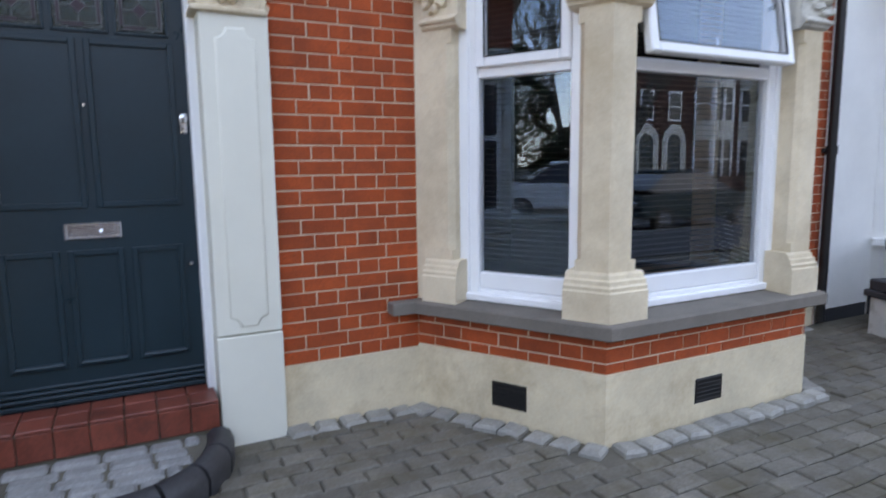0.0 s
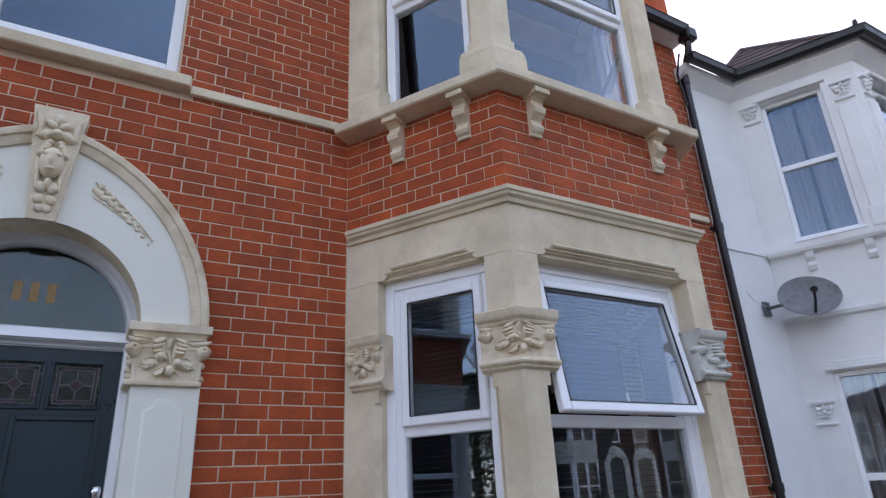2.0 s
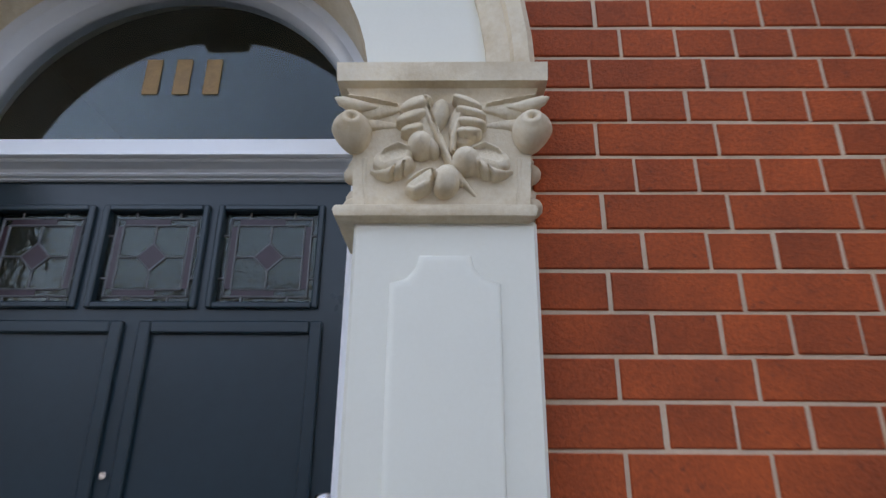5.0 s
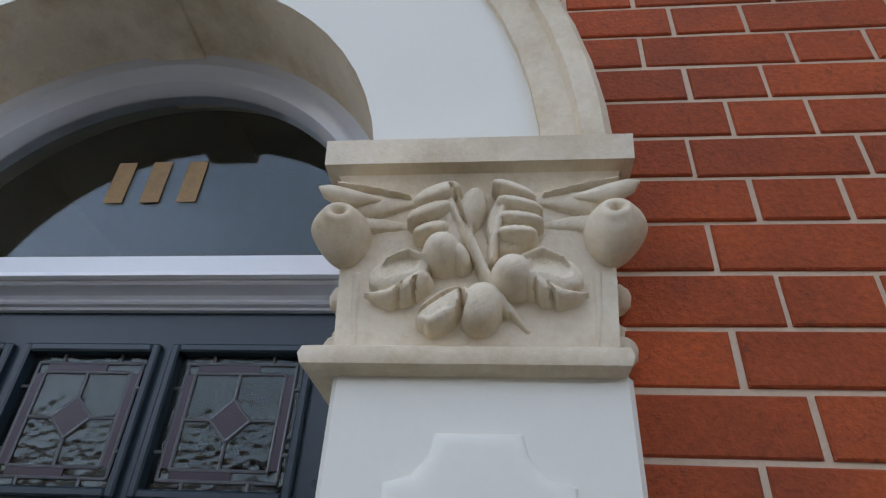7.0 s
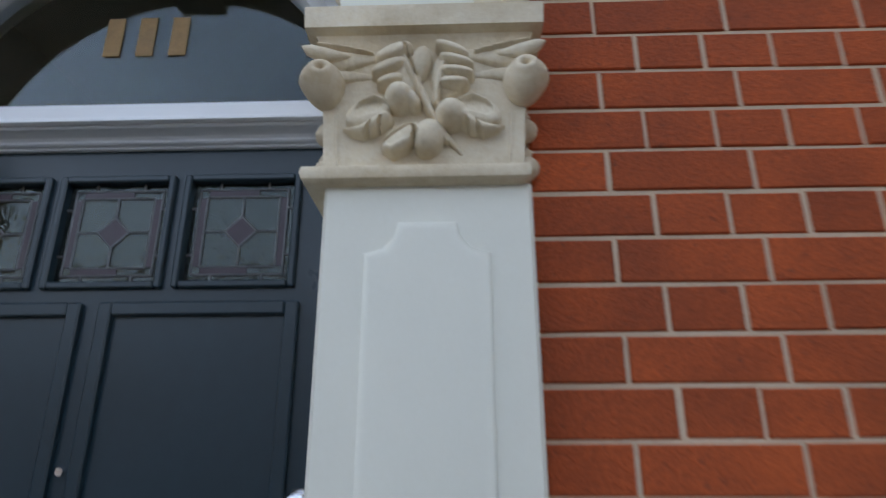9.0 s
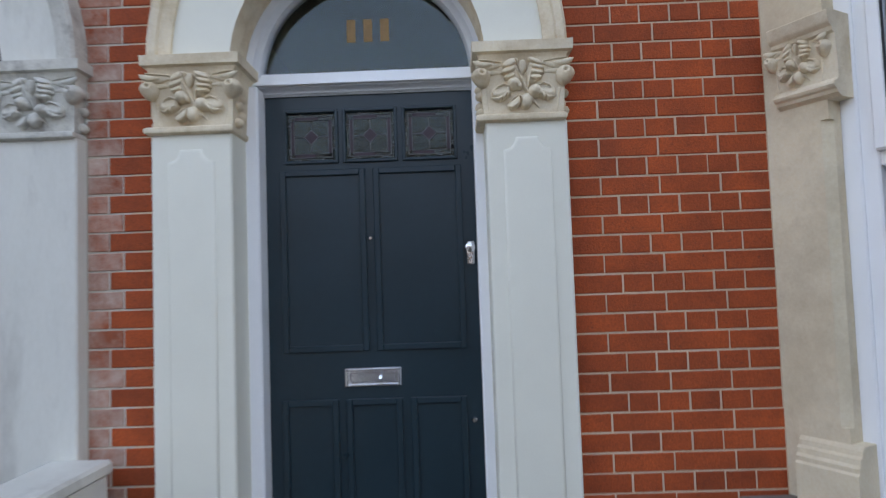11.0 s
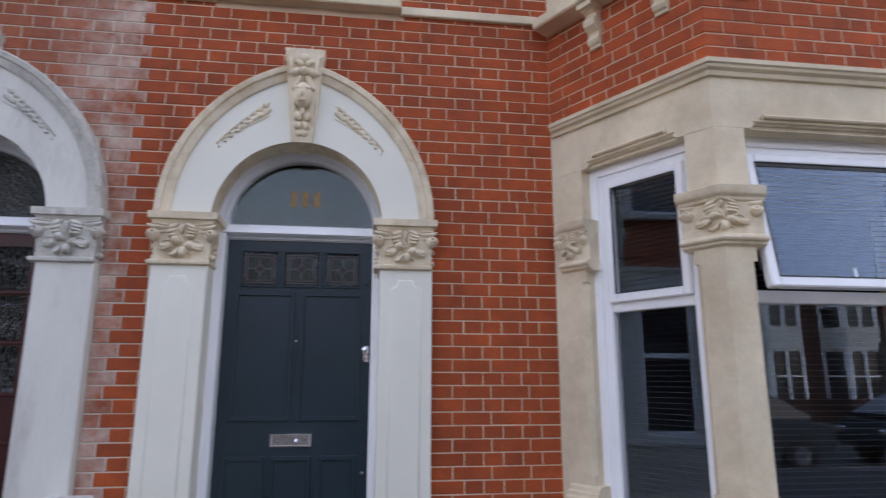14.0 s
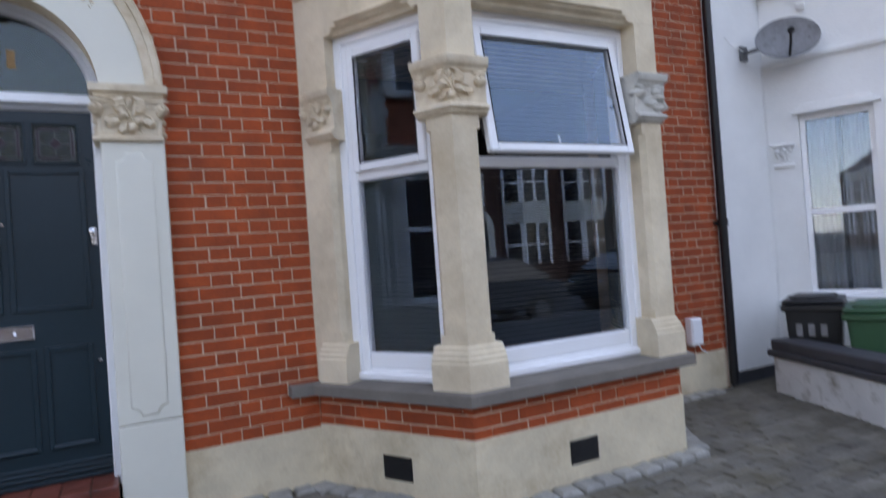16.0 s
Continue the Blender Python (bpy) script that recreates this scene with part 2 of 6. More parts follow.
def prism(bm, pts, lift):
    """A prism from a loop of 3D points pushed along lift."""
    a = [bm.verts.new(p) for p in pts]
    b = [bm.verts.new(Vector(p) + Vector(lift)) for p in pts]
    bm.faces.new(a)
    bm.faces.new(b[::-1])
    for i in range(len(a)):
        j = (i + 1) % len(a)
        bm.faces.new((a[i], b[i], b[j], a[j]))
    return a + b


def offset(path, d):
    """A 2D line moved by d to its right hand side, mitred."""
    out = []
    for i, p in enumerate(path):
        p = Vector(p)
        ns = []
        for a, b in ((i - 1, i), (i, i + 1)):
            if a >= 0 and b < len(path):
                t = (Vector(path[b]) - Vector(path[a])).normalized()
                ns.append(Vector((t.y, -t.x)))
        if len(ns) == 2:
            n = (ns[0] + ns[1]).normalized()
            out.append(p + n * (d / max(n.dot(ns[0]), 0.2)))
        else:
            out.append(p + ns[0] * d)
    return out


def sweep(bm, path, profile, place=lambda u, v, w: (u, v, w)):
    """A solid moulding: a closed profile of (outward, up) along a 2D line."""
    rows = [[bm.verts.new(place(q.x, q.y, w)) for q in offset(path, d)] for d, w in profile]
    k = len(rows)
    for i in range(k):
        j = (i + 1) % k
        for a in range(len(path) - 1):
            bm.faces.new((rows[i][a], rows[i][a + 1], rows[j][a + 1], rows[j][a]))
    bm.faces.new([r[0] for r in rows])
    bm.faces.new([r[-1] for r in rows][::-1])


def tube(bm, pts, radii, sides=8):
    """A tapering round bar through 3D points."""
    pts = [Vector(p) for p in pts]
    rings = []
    for i, p in enumerate(pts):
        t = (pts[min(i + 1, len(pts) - 1)] - pts[max(i - 1, 0)]).normalized()
        a = t.cross(Vector((0.31, 0.9, 0.2))).normalized()
        b = t.cross(a)
        rad = radii[i] if isinstance(radii, (list, tuple)) else radii
        rings.append([bm.verts.new(p + (a * math.cos(2 * math.pi * s / sides) + b * math.sin(2 * math.pi * s / sides)) * rad) for s in range(sides)])
    for r0, r1 in zip(rings, rings[1:]):
        for s in range(sides):
            bm.faces.new((r0[s], r0[(s + 1) % sides], r1[(s + 1) % sides], r1[s]))
    bm.faces.new(rings[0][::-1])
    bm.faces.new(rings[-1])


def blob(bm, c, size, turn=(0, 0, 0), level=2):
    m = pose(*c, *turn) @ Matrix.Diagonal((*size, 1))
    bmesh.ops.create_icosphere(bm, subdivisions=level, radius=1.0, matrix=m)


def finish(bm, name, material, smooth=None):
    bmesh.ops.recalc_face_normals(bm, faces=bm.faces)
    me = bpy.data.meshes.new(name)
    bm.to_mesh(me)
    bm.free()
    me.materials.append(material)
    if smooth is not None:
        me.polygons.foreach_set("use_smooth", [True] * len(me.polygons))
        me.set_sharp_from_angle(angle=radians(smooth))
    return me


def part(name, bm, material, parent, label="", smooth=None):
    ob = new(name, finish(bm, name, material, smooth))
    if parent:
        ob.parent = parent
        if parent.data is None:
            ob.matrix_parent_inverse = Matrix.Translation(-parent.location)
    return tagged(ob, label) if label else ob


def thing(name, at, label, category="", group="", kind=""):
    e = new(name)
    e.location = at
    e.empty_display_size = 0.1
    return tagged(e, label, category, group, kind)


def solid(name, bm, material, label, category="", kind="structure", smooth=None):
    return tagged(part(name, bm, material, None, "", smooth), label, category or name.replace("_", " "), "", kind)


def arc(cx, cz, r, a0, a1, n):
    return [(cx + r * math.cos(radians(a0 + (a1 - a0) * i / n)), cz + r * math.sin(radians(a0 + (a1 - a0) * i / n))) for i in range(n + 1)]


# ---- plan ----
W = 3.43                      # face of the house wall
DOOR_X, SPRING = -0.32, 2.415
COURSE, BED = 0.078, 2.2105   # height of a brick course, one bed joint
INNER_L, FRONT_L, FRONT_R, INNER_R = (1.315, W), (1.875, 2.455), (3.42, 2.455), (3.98, W)
BAY = [INNER_L, FRONT_L, FRONT_R, INNER_R]
NB_SHIFT = -1.95              # the neighbouring door lies this far along


def pointed(cx, half, rise, n=14, grow=0.0):
    """A two-centred arch from the left foot to the right foot."""
    d = (rise * rise - half * half) / (2 * half)
    r = half + d + grow
    top = math.degrees(math.acos(d / r))
    right = arc(cx - d, SPRING, r, 0, top, n)
    return [(2 * cx - x, z) for x, z in right] + right[::-1][1:]

# ---- house walls ----
def wall_block(name, spans, y0, y1, material, label):
    bm = bmesh.new()
    for x0, x1, z0, z1 in spans:
        box(bm, x0, x1, y0, y1, z0, z1)
    return solid(name, bm, material, label, "wall")


def pierced(x0, x1, z0, z1, holes):
    """Rectangles of a wall left by rectangular holes, cut in upright strips."""
    xs = sorted({x0, x1, *[h[0] for h in holes], *[h[1] for h in holes]})
    out = []
    for a, b in zip(xs, xs[1:]):
        zs = [z0]
        for h in sorted((h for h in holes if h[0] <= a and h[1] >= b), key=lambda h: h[2]):
            zs += [h[2], h[3]]
        zs.append(z1)
        out += [(a, b, p, q) for p, q in zip(zs[::2], zs[1::2]) if q - p > 1e-4]
    return out


HOLES = [(DOOR_X - 0.6, DOOR_X + 0.6, -0.1, 2.98), (-0.80, 0.21, 3.95, 5.5), (1.36, 3.93, 0.6, 2.7), (1.36, 3.93, 3.9, 5.6)]
NB_HOLES = [(h[0] + NB_SHIFT, h[1] + NB_SHIFT, h[2], h[3]) for h in HOLES[:2]]
wall_front = wall_block("wall_front", pierced(-1.26, 5.1, -0.1, 6.15, HOLES), W, W + 0.34, MORTAR,
                        "red brick front wall with pale mortar joints")
wall_neighbour = wall_block("wall_neighbour", pierced(-5.2, -1.26, -0.1, 6.15, NB_HOLES), W, W + 0.34, OLD_MORTAR,
                            "weathered red brick wall of the adjoining house")


def bay_core(name, z0, z1, material, label, grow=0.0):
    bm = bmesh.new()
    sweep(bm, BAY, [(grow, z0), (grow, z1), (-0.3, z1), (-0.3, z0)])
    return solid(name, bm, material, label, "bay wall")


bay_core("bay_plinth", -0.05, 0.358, RENDER, "cream rendered plinth at the foot of the bay", 0.012)
bay_lower = bay_core("bay_wall_lower", 0.358, 0.57, MORTAR, "low red brick band under the bay window sill")
bay_upper = bay_core("bay_wall_upper", 3.06, 3.86, MORTAR, "red brick bay wall between two storeys")
bm = bmesh.new()
box(bm, 0.5, 1.32, W - 0.012, W + 0.1, -0.05, 0.340)
solid("plinth_wall", bm, RENDER, "cream rendered plinth along the wall foot", "plinth")
bm = bmesh.new()
box(bm, 3.98, 5.05, W - 0.012, W + 0.1, -0.1, 0.34)
solid("plinth_wall_side", bm, RENDER, "cream rendered plinth beside the bay", "plinth")


# ---- rooms behind the glass, their darkness put into the wall colour ----
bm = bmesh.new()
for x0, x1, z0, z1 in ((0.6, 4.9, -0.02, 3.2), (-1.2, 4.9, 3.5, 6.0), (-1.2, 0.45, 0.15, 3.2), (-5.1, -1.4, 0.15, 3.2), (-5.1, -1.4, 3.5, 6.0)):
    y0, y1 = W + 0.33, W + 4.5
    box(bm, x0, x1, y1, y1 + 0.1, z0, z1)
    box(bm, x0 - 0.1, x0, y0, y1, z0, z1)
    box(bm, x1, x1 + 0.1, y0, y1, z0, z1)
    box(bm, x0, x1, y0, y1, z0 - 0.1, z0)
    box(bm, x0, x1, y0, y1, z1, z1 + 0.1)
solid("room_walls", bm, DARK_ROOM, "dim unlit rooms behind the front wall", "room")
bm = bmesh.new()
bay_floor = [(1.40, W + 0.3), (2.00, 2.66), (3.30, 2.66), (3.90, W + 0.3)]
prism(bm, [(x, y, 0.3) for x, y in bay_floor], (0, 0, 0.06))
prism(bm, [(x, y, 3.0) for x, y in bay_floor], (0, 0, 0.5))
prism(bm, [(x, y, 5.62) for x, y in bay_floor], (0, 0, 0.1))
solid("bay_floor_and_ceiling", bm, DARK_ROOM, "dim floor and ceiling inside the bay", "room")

# ---- ground ----
bm = bmesh.new()
prism(bm, [(-300, y, z) for y, z in ((300, -0.9), (300, -0.045), (-1.75, -0.045), (-5.3, -0.16), (-5.31, -0.33), (-300, -0.33), (-300, -0.9))], (600, 0, 0))
solid("ground", bm, SAND, "sandy ground under the paving of the forecourt", "ground")
bm = bmesh.new()
box(bm, -120, 120, -13.0, -5.4, -0.328, -0.30)
solid("road", bm, ASPHALT, "dark asphalt street in front of the houses", "road")
# assumed dark strip, added so the lower panes mirror darker ground
bm = bmesh.new()
prism(bm, [(-120, y, z) for y, z in ((-1.752, -0.03), (-1.752, 0.014), (-5.2, -0.118), (-5.2, -0.15))], (240, 0, 0))
solid("pavement", bm, ASPHALT, "unseen dark strip added to darken the ground mirrored in the panes", "pavement")
bm = bmesh.new()
box(bm, -120, 120, -5.4, -5.2, -0.329, -0.125, 0.01)
solid("kerb", bm, SETT, "grey granite kerb along the street", "kerb")


def frame_of(a, b):
    """Local axes of an upright face seen from outside: along it, inwards, up."""
    u = (Vector(b) - Vector(a)).normalized()
    m = Matrix(((u.x, -u.y, 0, a[0]), (u.y, u.x, 0, a[1]), (0, 0, 1, 0), (0, 0, 0, 1)))
    return m, (Vector(b) - Vector(a)).length


CANT_L, LEN_L = frame_of(INNER_L, FRONT_L)
FRONT, LEN_F = frame_of(FRONT_L, FRONT_R)
CANT_R, LEN_R = frame_of(FRONT_R, INNER_R)
FLAT = Matrix.Translation((0, W, 0))


# ---- stone door surround ----
def relief(x, z):
    """Height of the carved leaf design of a door capital over its flat ground, for arrays of places."""
    h = np.zeros_like(x)

    def pad(cx, cz, rx, rz, turn, high, power=3.0, lean=0.0, lift=0.0):
        """A domed pad with steep edges, sloping along its length by lean."""
        c, s = math.cos(radians(turn)), math.sin(radians(turn))
        u, v = ((x - cx) * c + (z - cz) * s) / rx, (-(x - cx) * s + (z - cz) * c) / rz
        d = u * u + v * v
        g = np.where(d < 1, high * np.clip(1 - d, 0, 1) ** (1 / power) * (1 + lean * v) + lift, 0)
        np.maximum(h, g, out=h)

    def ridge(points, widths, high, power=2.5, cut=False):
        """A tapering ridge (or groove) along a bent line."""
        for (a, wa, ha), (b, wb, hb) in zip(zip(points, widths, high), zip(points[1:], widths[1:], high[1:])):
            dx, dz = b[0] - a[0], b[1] - a[1]
            t = np.clip(((x - a[0]) * dx + (z - a[1]) * dz) / (dx * dx + dz * dz), 0, 1)
            d = np.hypot(x - a[0] - t * dx, z - a[1] - t * dz) / (wa + (wb - wa) * t)
            g = np.where(d < 1, (ha + (hb - ha) * t) * np.clip(1 - d * d, 0, 1) ** (1 / power), 0)
            if cut:
                h[...] = np.where(d < 1, np.minimum(h, np.maximum(h - g, 0)), h)
            else:
                np.maximum(h, g, out=h)
    for s in (-1, 1):
        # blades sweeping from the corners to the middle, with a hollow under them
        ridge([(s * 0.172, 0.196), (s * 0.125, 0.200), (s * 0.078, 0.206)], [0.026, 0.017, 0.006], [0.024, 0.014, 0.004], 3.5)
        ridge([(s * 0.165, 0.166), (s * 0.120, 0.172), (s * 0.080, 0.170)], [0.016, 0.010, 0.004], [0.016, 0.007, 0.002], 3)
        ridge([(s * 0.182, 0.218), (s * 0.13, 0.216), (s * 0.085, 0.212)], [0.005, 0.004, 0.003], [0.031, 0.022, 0.012])
        ridge([(s * 0.141, 0.100), (s * 0.139, 0.05), (s * 0.134, 0.004)], [0.005, 0.004, 0.003], [0.004, 0.003, 0.002])
        # broad low leaves at the sides: a scooped blade with a notched lip standing off the ground
        pad(s * 0.088, 0.096, 0.038, 0.026, s * -24, 0.022, 6, -0.30)
        ridge([(s * 0.116, 0.086), (s * 0.102, 0.110), (s * 0.078, 0.120), (s * 0.058, 0.112)], [0.003, 0.005, 0.006, 0.006], [0.012, 0.022, 0.026, 0.024], 2.2)
        ridge([(s * 0.100, 0.094), (s * 0.076, 0.102)], [0.012, 0.013], [0.004, 0.005], 2, True)
        ridge([(s * 0.128, 0.072), (s * 0.112, 0.064), (s * 0.094, 0.062), (s * 0.076, 0.070), (s * 0.060, 0.084)],
              [0.002, 0.006, 0.010, 0.012, 0.012], [0.008, 0.020, 0.027, 0.030, 0.028], 2.6)
        ridge([(s * 0.090, 0.050), (s * 0.082, 0.074)], [0.0035, 0.002], [0.022, 0.006], 2, True)
        ridge([(s * 0.072, 0.056), (s * 0.066, 0.080)], [0.0035, 0.002], [0.022, 0.006], 2, True)
    # the long stem crossing the face
    ridge([(-0.036, 0.205), (-0.022, 0.172), (-0.006, 0.140), (0.014, 0.092), (0.036, 0.055), (0.060, 0.026)],
          [0.010, 0.010, 0.008, 0.007, 0.006, 0.003], [0.022, 0.024, 0.022, 0.020, 0.014, 0.004], 2.2)
    # upper leaf with fat lobes on one side of its rib
    pad(-0.036, 0.176, 0.030, 0.048, 24, 0.020, 5, 0.10)
    pad(-0.048, 0.206, 0.032, 0.0165, 26, 0.030, 6, -0.30)
    pad(-0.056, 0.178, 0.030, 0.0150, 24, 0.031, 6, -0.32)
    pad(-0.054, 0.153, 0.022, 0.0120, 18, 0.029, 6, -0.30)
    pad(-0.004, 0.188, 0.017, 0.030, -12, 0.024, 4, 0.15)
    ridge([(-0.030, 0.214), (-0.016, 0.172), (-0.004, 0.140)], [0.003, 0.003, 0.0025], [0.008, 0.008, 0.005], 2, True)
    # the other leaf, four overlapping lobes
    pad(0.045, 0.172, 0.030, 0.050, -14, 0.020, 5, 0.1)
    for k, (lx, lz, lr) in enumerate(((0.047, 0.209, 0.030), (0.054, 0.187, 0.030), (0.055, 0.166, 0.028), (0.050, 0.146, 0.024))):
        pad(lx, lz, lr, 0.0120, -26 + 8 * k, 0.031, 6, -0.32)
    ridge([(0.050, 0.214), (0.034, 0.180), (0.022, 0.135), (0.020, 0.110)], [0.007, 0.008, 0.007, 0.005], [0.020, 0.024, 0.024, 0.020], 2.4)
    # round fruits and the drooping leaf under them
    pad(-0.038, 0.122, 0.026, 0.026, 0, 0.040, 2)
    pad(-0.017, 0.116, 0.012, 0.019, 20, 0.030, 2.5)
    pad(0.044, 0.090, 0.027, 0.027, 0, 0.040, 2)
    pad(0.064, 0.082, 0.012, 0.014, -30, 0.030, 2.5)
    pad(-0.034, 0.050, 0.036, 0.021, 38, 0.026, 5, -0.25)
    ridge([(-0.056, 0.032), (-0.046, 0.026), (-0.030, 0.036), (-0.018, 0.046)], [0.006, 0.009, 0.010, 0.009], [0.024, 0.029, 0.030, 0.026], 3)
    pad(0.008, 0.050, 0.025, 0.032, -14, 0.036, 3, -0.12)
    ridge([(0.026, 0.058), (0.036, 0.046)], [0.010, 0.004], [0.026, 0.014], 3)
    ridge([(-0.016, 0.074), (-0.012, 0.052), (-0.018, 0.026)], [0.002, 0.005, 0.004], [0.010, 0.024, 0.018], 2, True)
    ridge([(-0.064, 0.040), (-0.036, 0.060), (-0.012, 0.076)], [0.003, 0.003, 0.002], [0.012, 0.010, 0.004], 2, True)
    # chisel marks
    return h + np.where(h > 0.002, 0.0006 * np.sin(x * 900 + 3 * np.sin(z * 260)) * np.sin(z * 700 + x * 300), 0)


def capital_carving(bm, P, nx=190, nz=126, half=0.172):
    """The leaf design in relief, with a drilled scroll at each corner; P(x, out, z) places a point of the design."""
    xs, zs = np.meshgrid(np.linspace(-half, half, nx), np.linspace(0.004, 0.222, nz))
    high = relief(xs, zs)
    vs = [[bm.verts.new(P(xs[j, i], high[j, i] - 0.0012, zs[j, i])) for i in range(nx)] for j in range(nz)]
    for j in range(nz - 1):
        for i in range(nx - 1):
            if high[j:j + 2, i:i + 2].max() > 0:
                bm.faces.new((vs[j][i], vs[j][i + 1], vs[j + 1][i + 1], vs[j + 1][i]))
    bmesh.ops.delete(bm, geom=[v for r in vs for v in r if not v.link_faces], context='VERTS')
    for s in (-1, 1):
        made = bmesh.ops.create_icosphere(bm, subdivisions=5 if nx > 100 else 3, radius=1.0)
        eye = Vector((-0.12 * s, -0.93, 0.30)).normalized()
        for v in made["verts"]:
            c = v.co.normalized()
            d = (c - eye).length
            k = 1.0 + 0.07 * math.exp(-((d - 0.42) / 0.16) ** 2) - 0.5 * math.exp(-(d / 0.20) ** 4)
            drop = max(-c.z, 0)
            v.co = P(s * (0.166 - 0.008 * drop) + c.x * (0.037 - 0.006 * drop) * k, 0.004 - c.y * 0.038 * k, 0.154 + c.z * (0.036 + 0.008 * drop) * k)
        # a pointed horn runs from the corner under the slab into the blade
        tube(bm, [P(s * 0.196, 0.024, 0.213), P(s * 0.184, 0.026, 0.204), P(s * 0.160, 0.022, 0.196), P(s * 0.120, 0.010, 0.203)], [0.002, 0.010, 0.014, 0.004], 8)


def capital(cx, side, parent, stone, label):
    """A carved block with a bead below and a moulded slab above."""
    x0, x1 = cx - 0.158, cx + 0.158
    y0, y1 = 3.362, 3.575
    bm = bmesh.new()
    a = [(x0, y0, 2.150), (x1, y0, 2.150), (x1, y1, 2.150), (x0, y1, 2.150)]
    b = [(x0 - 0.012, y0 - 0.012, 2.37), (x1 + 0.012, y0 - 0.012, 2.37), (x1 + 0.012, y1, 2.37), (x0 - 0.012, y1, 2.37)]
    va, vb = [bm.verts.new(p) for p in a], [bm.verts.new(p) for p in b]
    for i in range(4):
        bm.faces.new((va[i], va[(i + 1) % 4], vb[(i + 1) % 4], vb[i]))
    bm.faces.new(va)
    bm.faces.new(vb)
    bell = part("capital", bm, stone, parent, label)
    bm = bmesh.new()
    capital_carving(bm, lambda x, o, z: (cx + x, y0 - 0.012 * z / 0.222 - o * 1.15, 2.147 + z * 0.97))
    for side in (-1, 1):
        sx = x0 if side < 0 else x1
        for k in range(5):
            blob(bm, (sx + side * 0.008, y0 + 0.05 + 0.035 * (k % 2), 2.17 + 0.035 * k), (0.022, 0.026, 0.020), (0, side * 25, 20), 2)
    part("carving", bm, stone, bell, "deeply carved leaves, fruit and corner scrolls", 50)
    bm = bmesh.new()
    loop = [(x0, y1), (x0, y0), (x1, y0), (x1, y1)]
    bead = [(x + (-0.018 if (x > cx) == (side > 0) else -0.004) * side, y) for x, y in loop]
    sweep(bm, bead, [(0.0, 2.118), (0.014, 2.118), (0.024, 2.124), (0.027, 2.134), (0.024, 2.144), (0.012, 2.150), (-0.05, 2.150), (-0.05, 2.118)])
    part("bead", bm, stone, bell, "rounded stone bead", 40)
    bm = bmesh.new()
    sweep(bm, loop, [(0.0, 2.360), (0.012, 2.362), (0.016, 2.376), (0.022, 2.386), (0.038, 2.392), (0.040, 2.432), (0.030, 2.436), (-0.05, 2.436), (-0.05, 2.360)])
    part("abacus", bm, stone, bell, "square moulded stone slab", 30)
    return bell


def keystone(cx, parent, stone):
    """A tapered block with a rounded plain mask and leaf scrolls, one mesh."""
    bm = bmesh.new()
    z0, z1 = 2.908, 3.53
    a = [(cx - 0.062, 3.345, z0), (cx + 0.062, 3.345, z0), (cx + 0.062, 3.70, z0), (cx - 0.062, 3.70, z0)]
    b = [(cx - 0.125, 3.315, z1), (cx + 0.125, 3.315, z1), (cx + 0.125, 3.45, z1), (cx - 0.125, 3.45, z1)]
    va, vb = [bm.verts.new(p) for p in a], [bm.verts.new(p) for p in b]
    for i in range(4):
        bm.faces.new((va[i], va[(i + 1) % 4], vb[(i + 1) % 4], vb[i]))
    bm.faces.new(va)
    bm.faces.new(vb)
    y = 3.322
    blob(bm, (cx, y - 0.012, 3.205), (0.056, 0.062, 0.085), (0, 0, 0), 3)
    blob(bm, (cx, y - 0.070, 3.198), (0.011, 0.016, 0.026), (0, 0, 0), 2)
    blob(bm, (cx, y - 0.060, 3.155), (0.022, 0.014, 0.010), (0, 0, 0), 2)
    for s in (-1, 1):
        blob(bm, (cx + s * 0.024, y - 0.058, 3.235), (0.020, 0.014, 0.008), (0, s * 8, 0), 2)
        for k in range(4):
            blob(bm, (cx + s * (0.052 - 0.008 * k), y - 0.012, 3.255 + 0.02 * k), (0.024, 0.03, 0.016), (0, s * 40, 0), 2)
        blob(bm, (cx + s * 0.048, y - 0.005, 3.365), (0.040, 0.034, 0.026), (0, s * 35, 0), 2)
        blob(bm, (cx + s * 0.030, y - 0.010, 3.425), (0.034, 0.026, 0.020), (0, -s * 30, 0), 2)
        tube(bm, [(cx + s * 0.095, y, 3.48), (cx + s * 0.085, y - 0.012, 3.44), (cx + s * 0.078, y - 0.01, 3.39), (cx + s * 0.088, y - 0.006, 3.35)],
             [0.016, 0.017, 0.013, 0.008], 7)
        tube(bm, [(cx + s * 0.062, y + 0.01, 3.28), (cx + s * 0.060, y, 3.20), (cx + s * 0.050, y - 0.004, 3.12), (cx + s * 0.048, y, 3.06)],
             [0.010, 0.014, 0.012, 0.006], 7)
        blob(bm, (cx + s * 0.028, y + 0.010, 3.075), (0.026, 0.026, 0.034), (0, s * 20, 0), 2)
        blob(bm, (cx + s * 0.026, y + 0.020, 3.015), (0.026, 0.022, 0.030), (0, -s * 25, 0), 2)
        blob(bm, (cx + s * 0.018, y + 0.022, 2.965), (0.022, 0.018, 0.024), (0, s * 25, 0), 2)
    blob(bm, (cx, y - 0.02, 3.37), (0.030, 0.036, 0.026), (0, 0, 0), 2)
    blob(bm, (cx, y - 0.008, 3.46), (0.030, 0.026, 0.034), (0, 0, 0), 2)
    blob(bm, (cx, y + 0.004, 3.10), (0.018, 0.028, 0.034), (0, 0, 0), 2)
    return part("keystone", bm, stone, parent, "tapered stone keystone with a worn carved mask", 50)


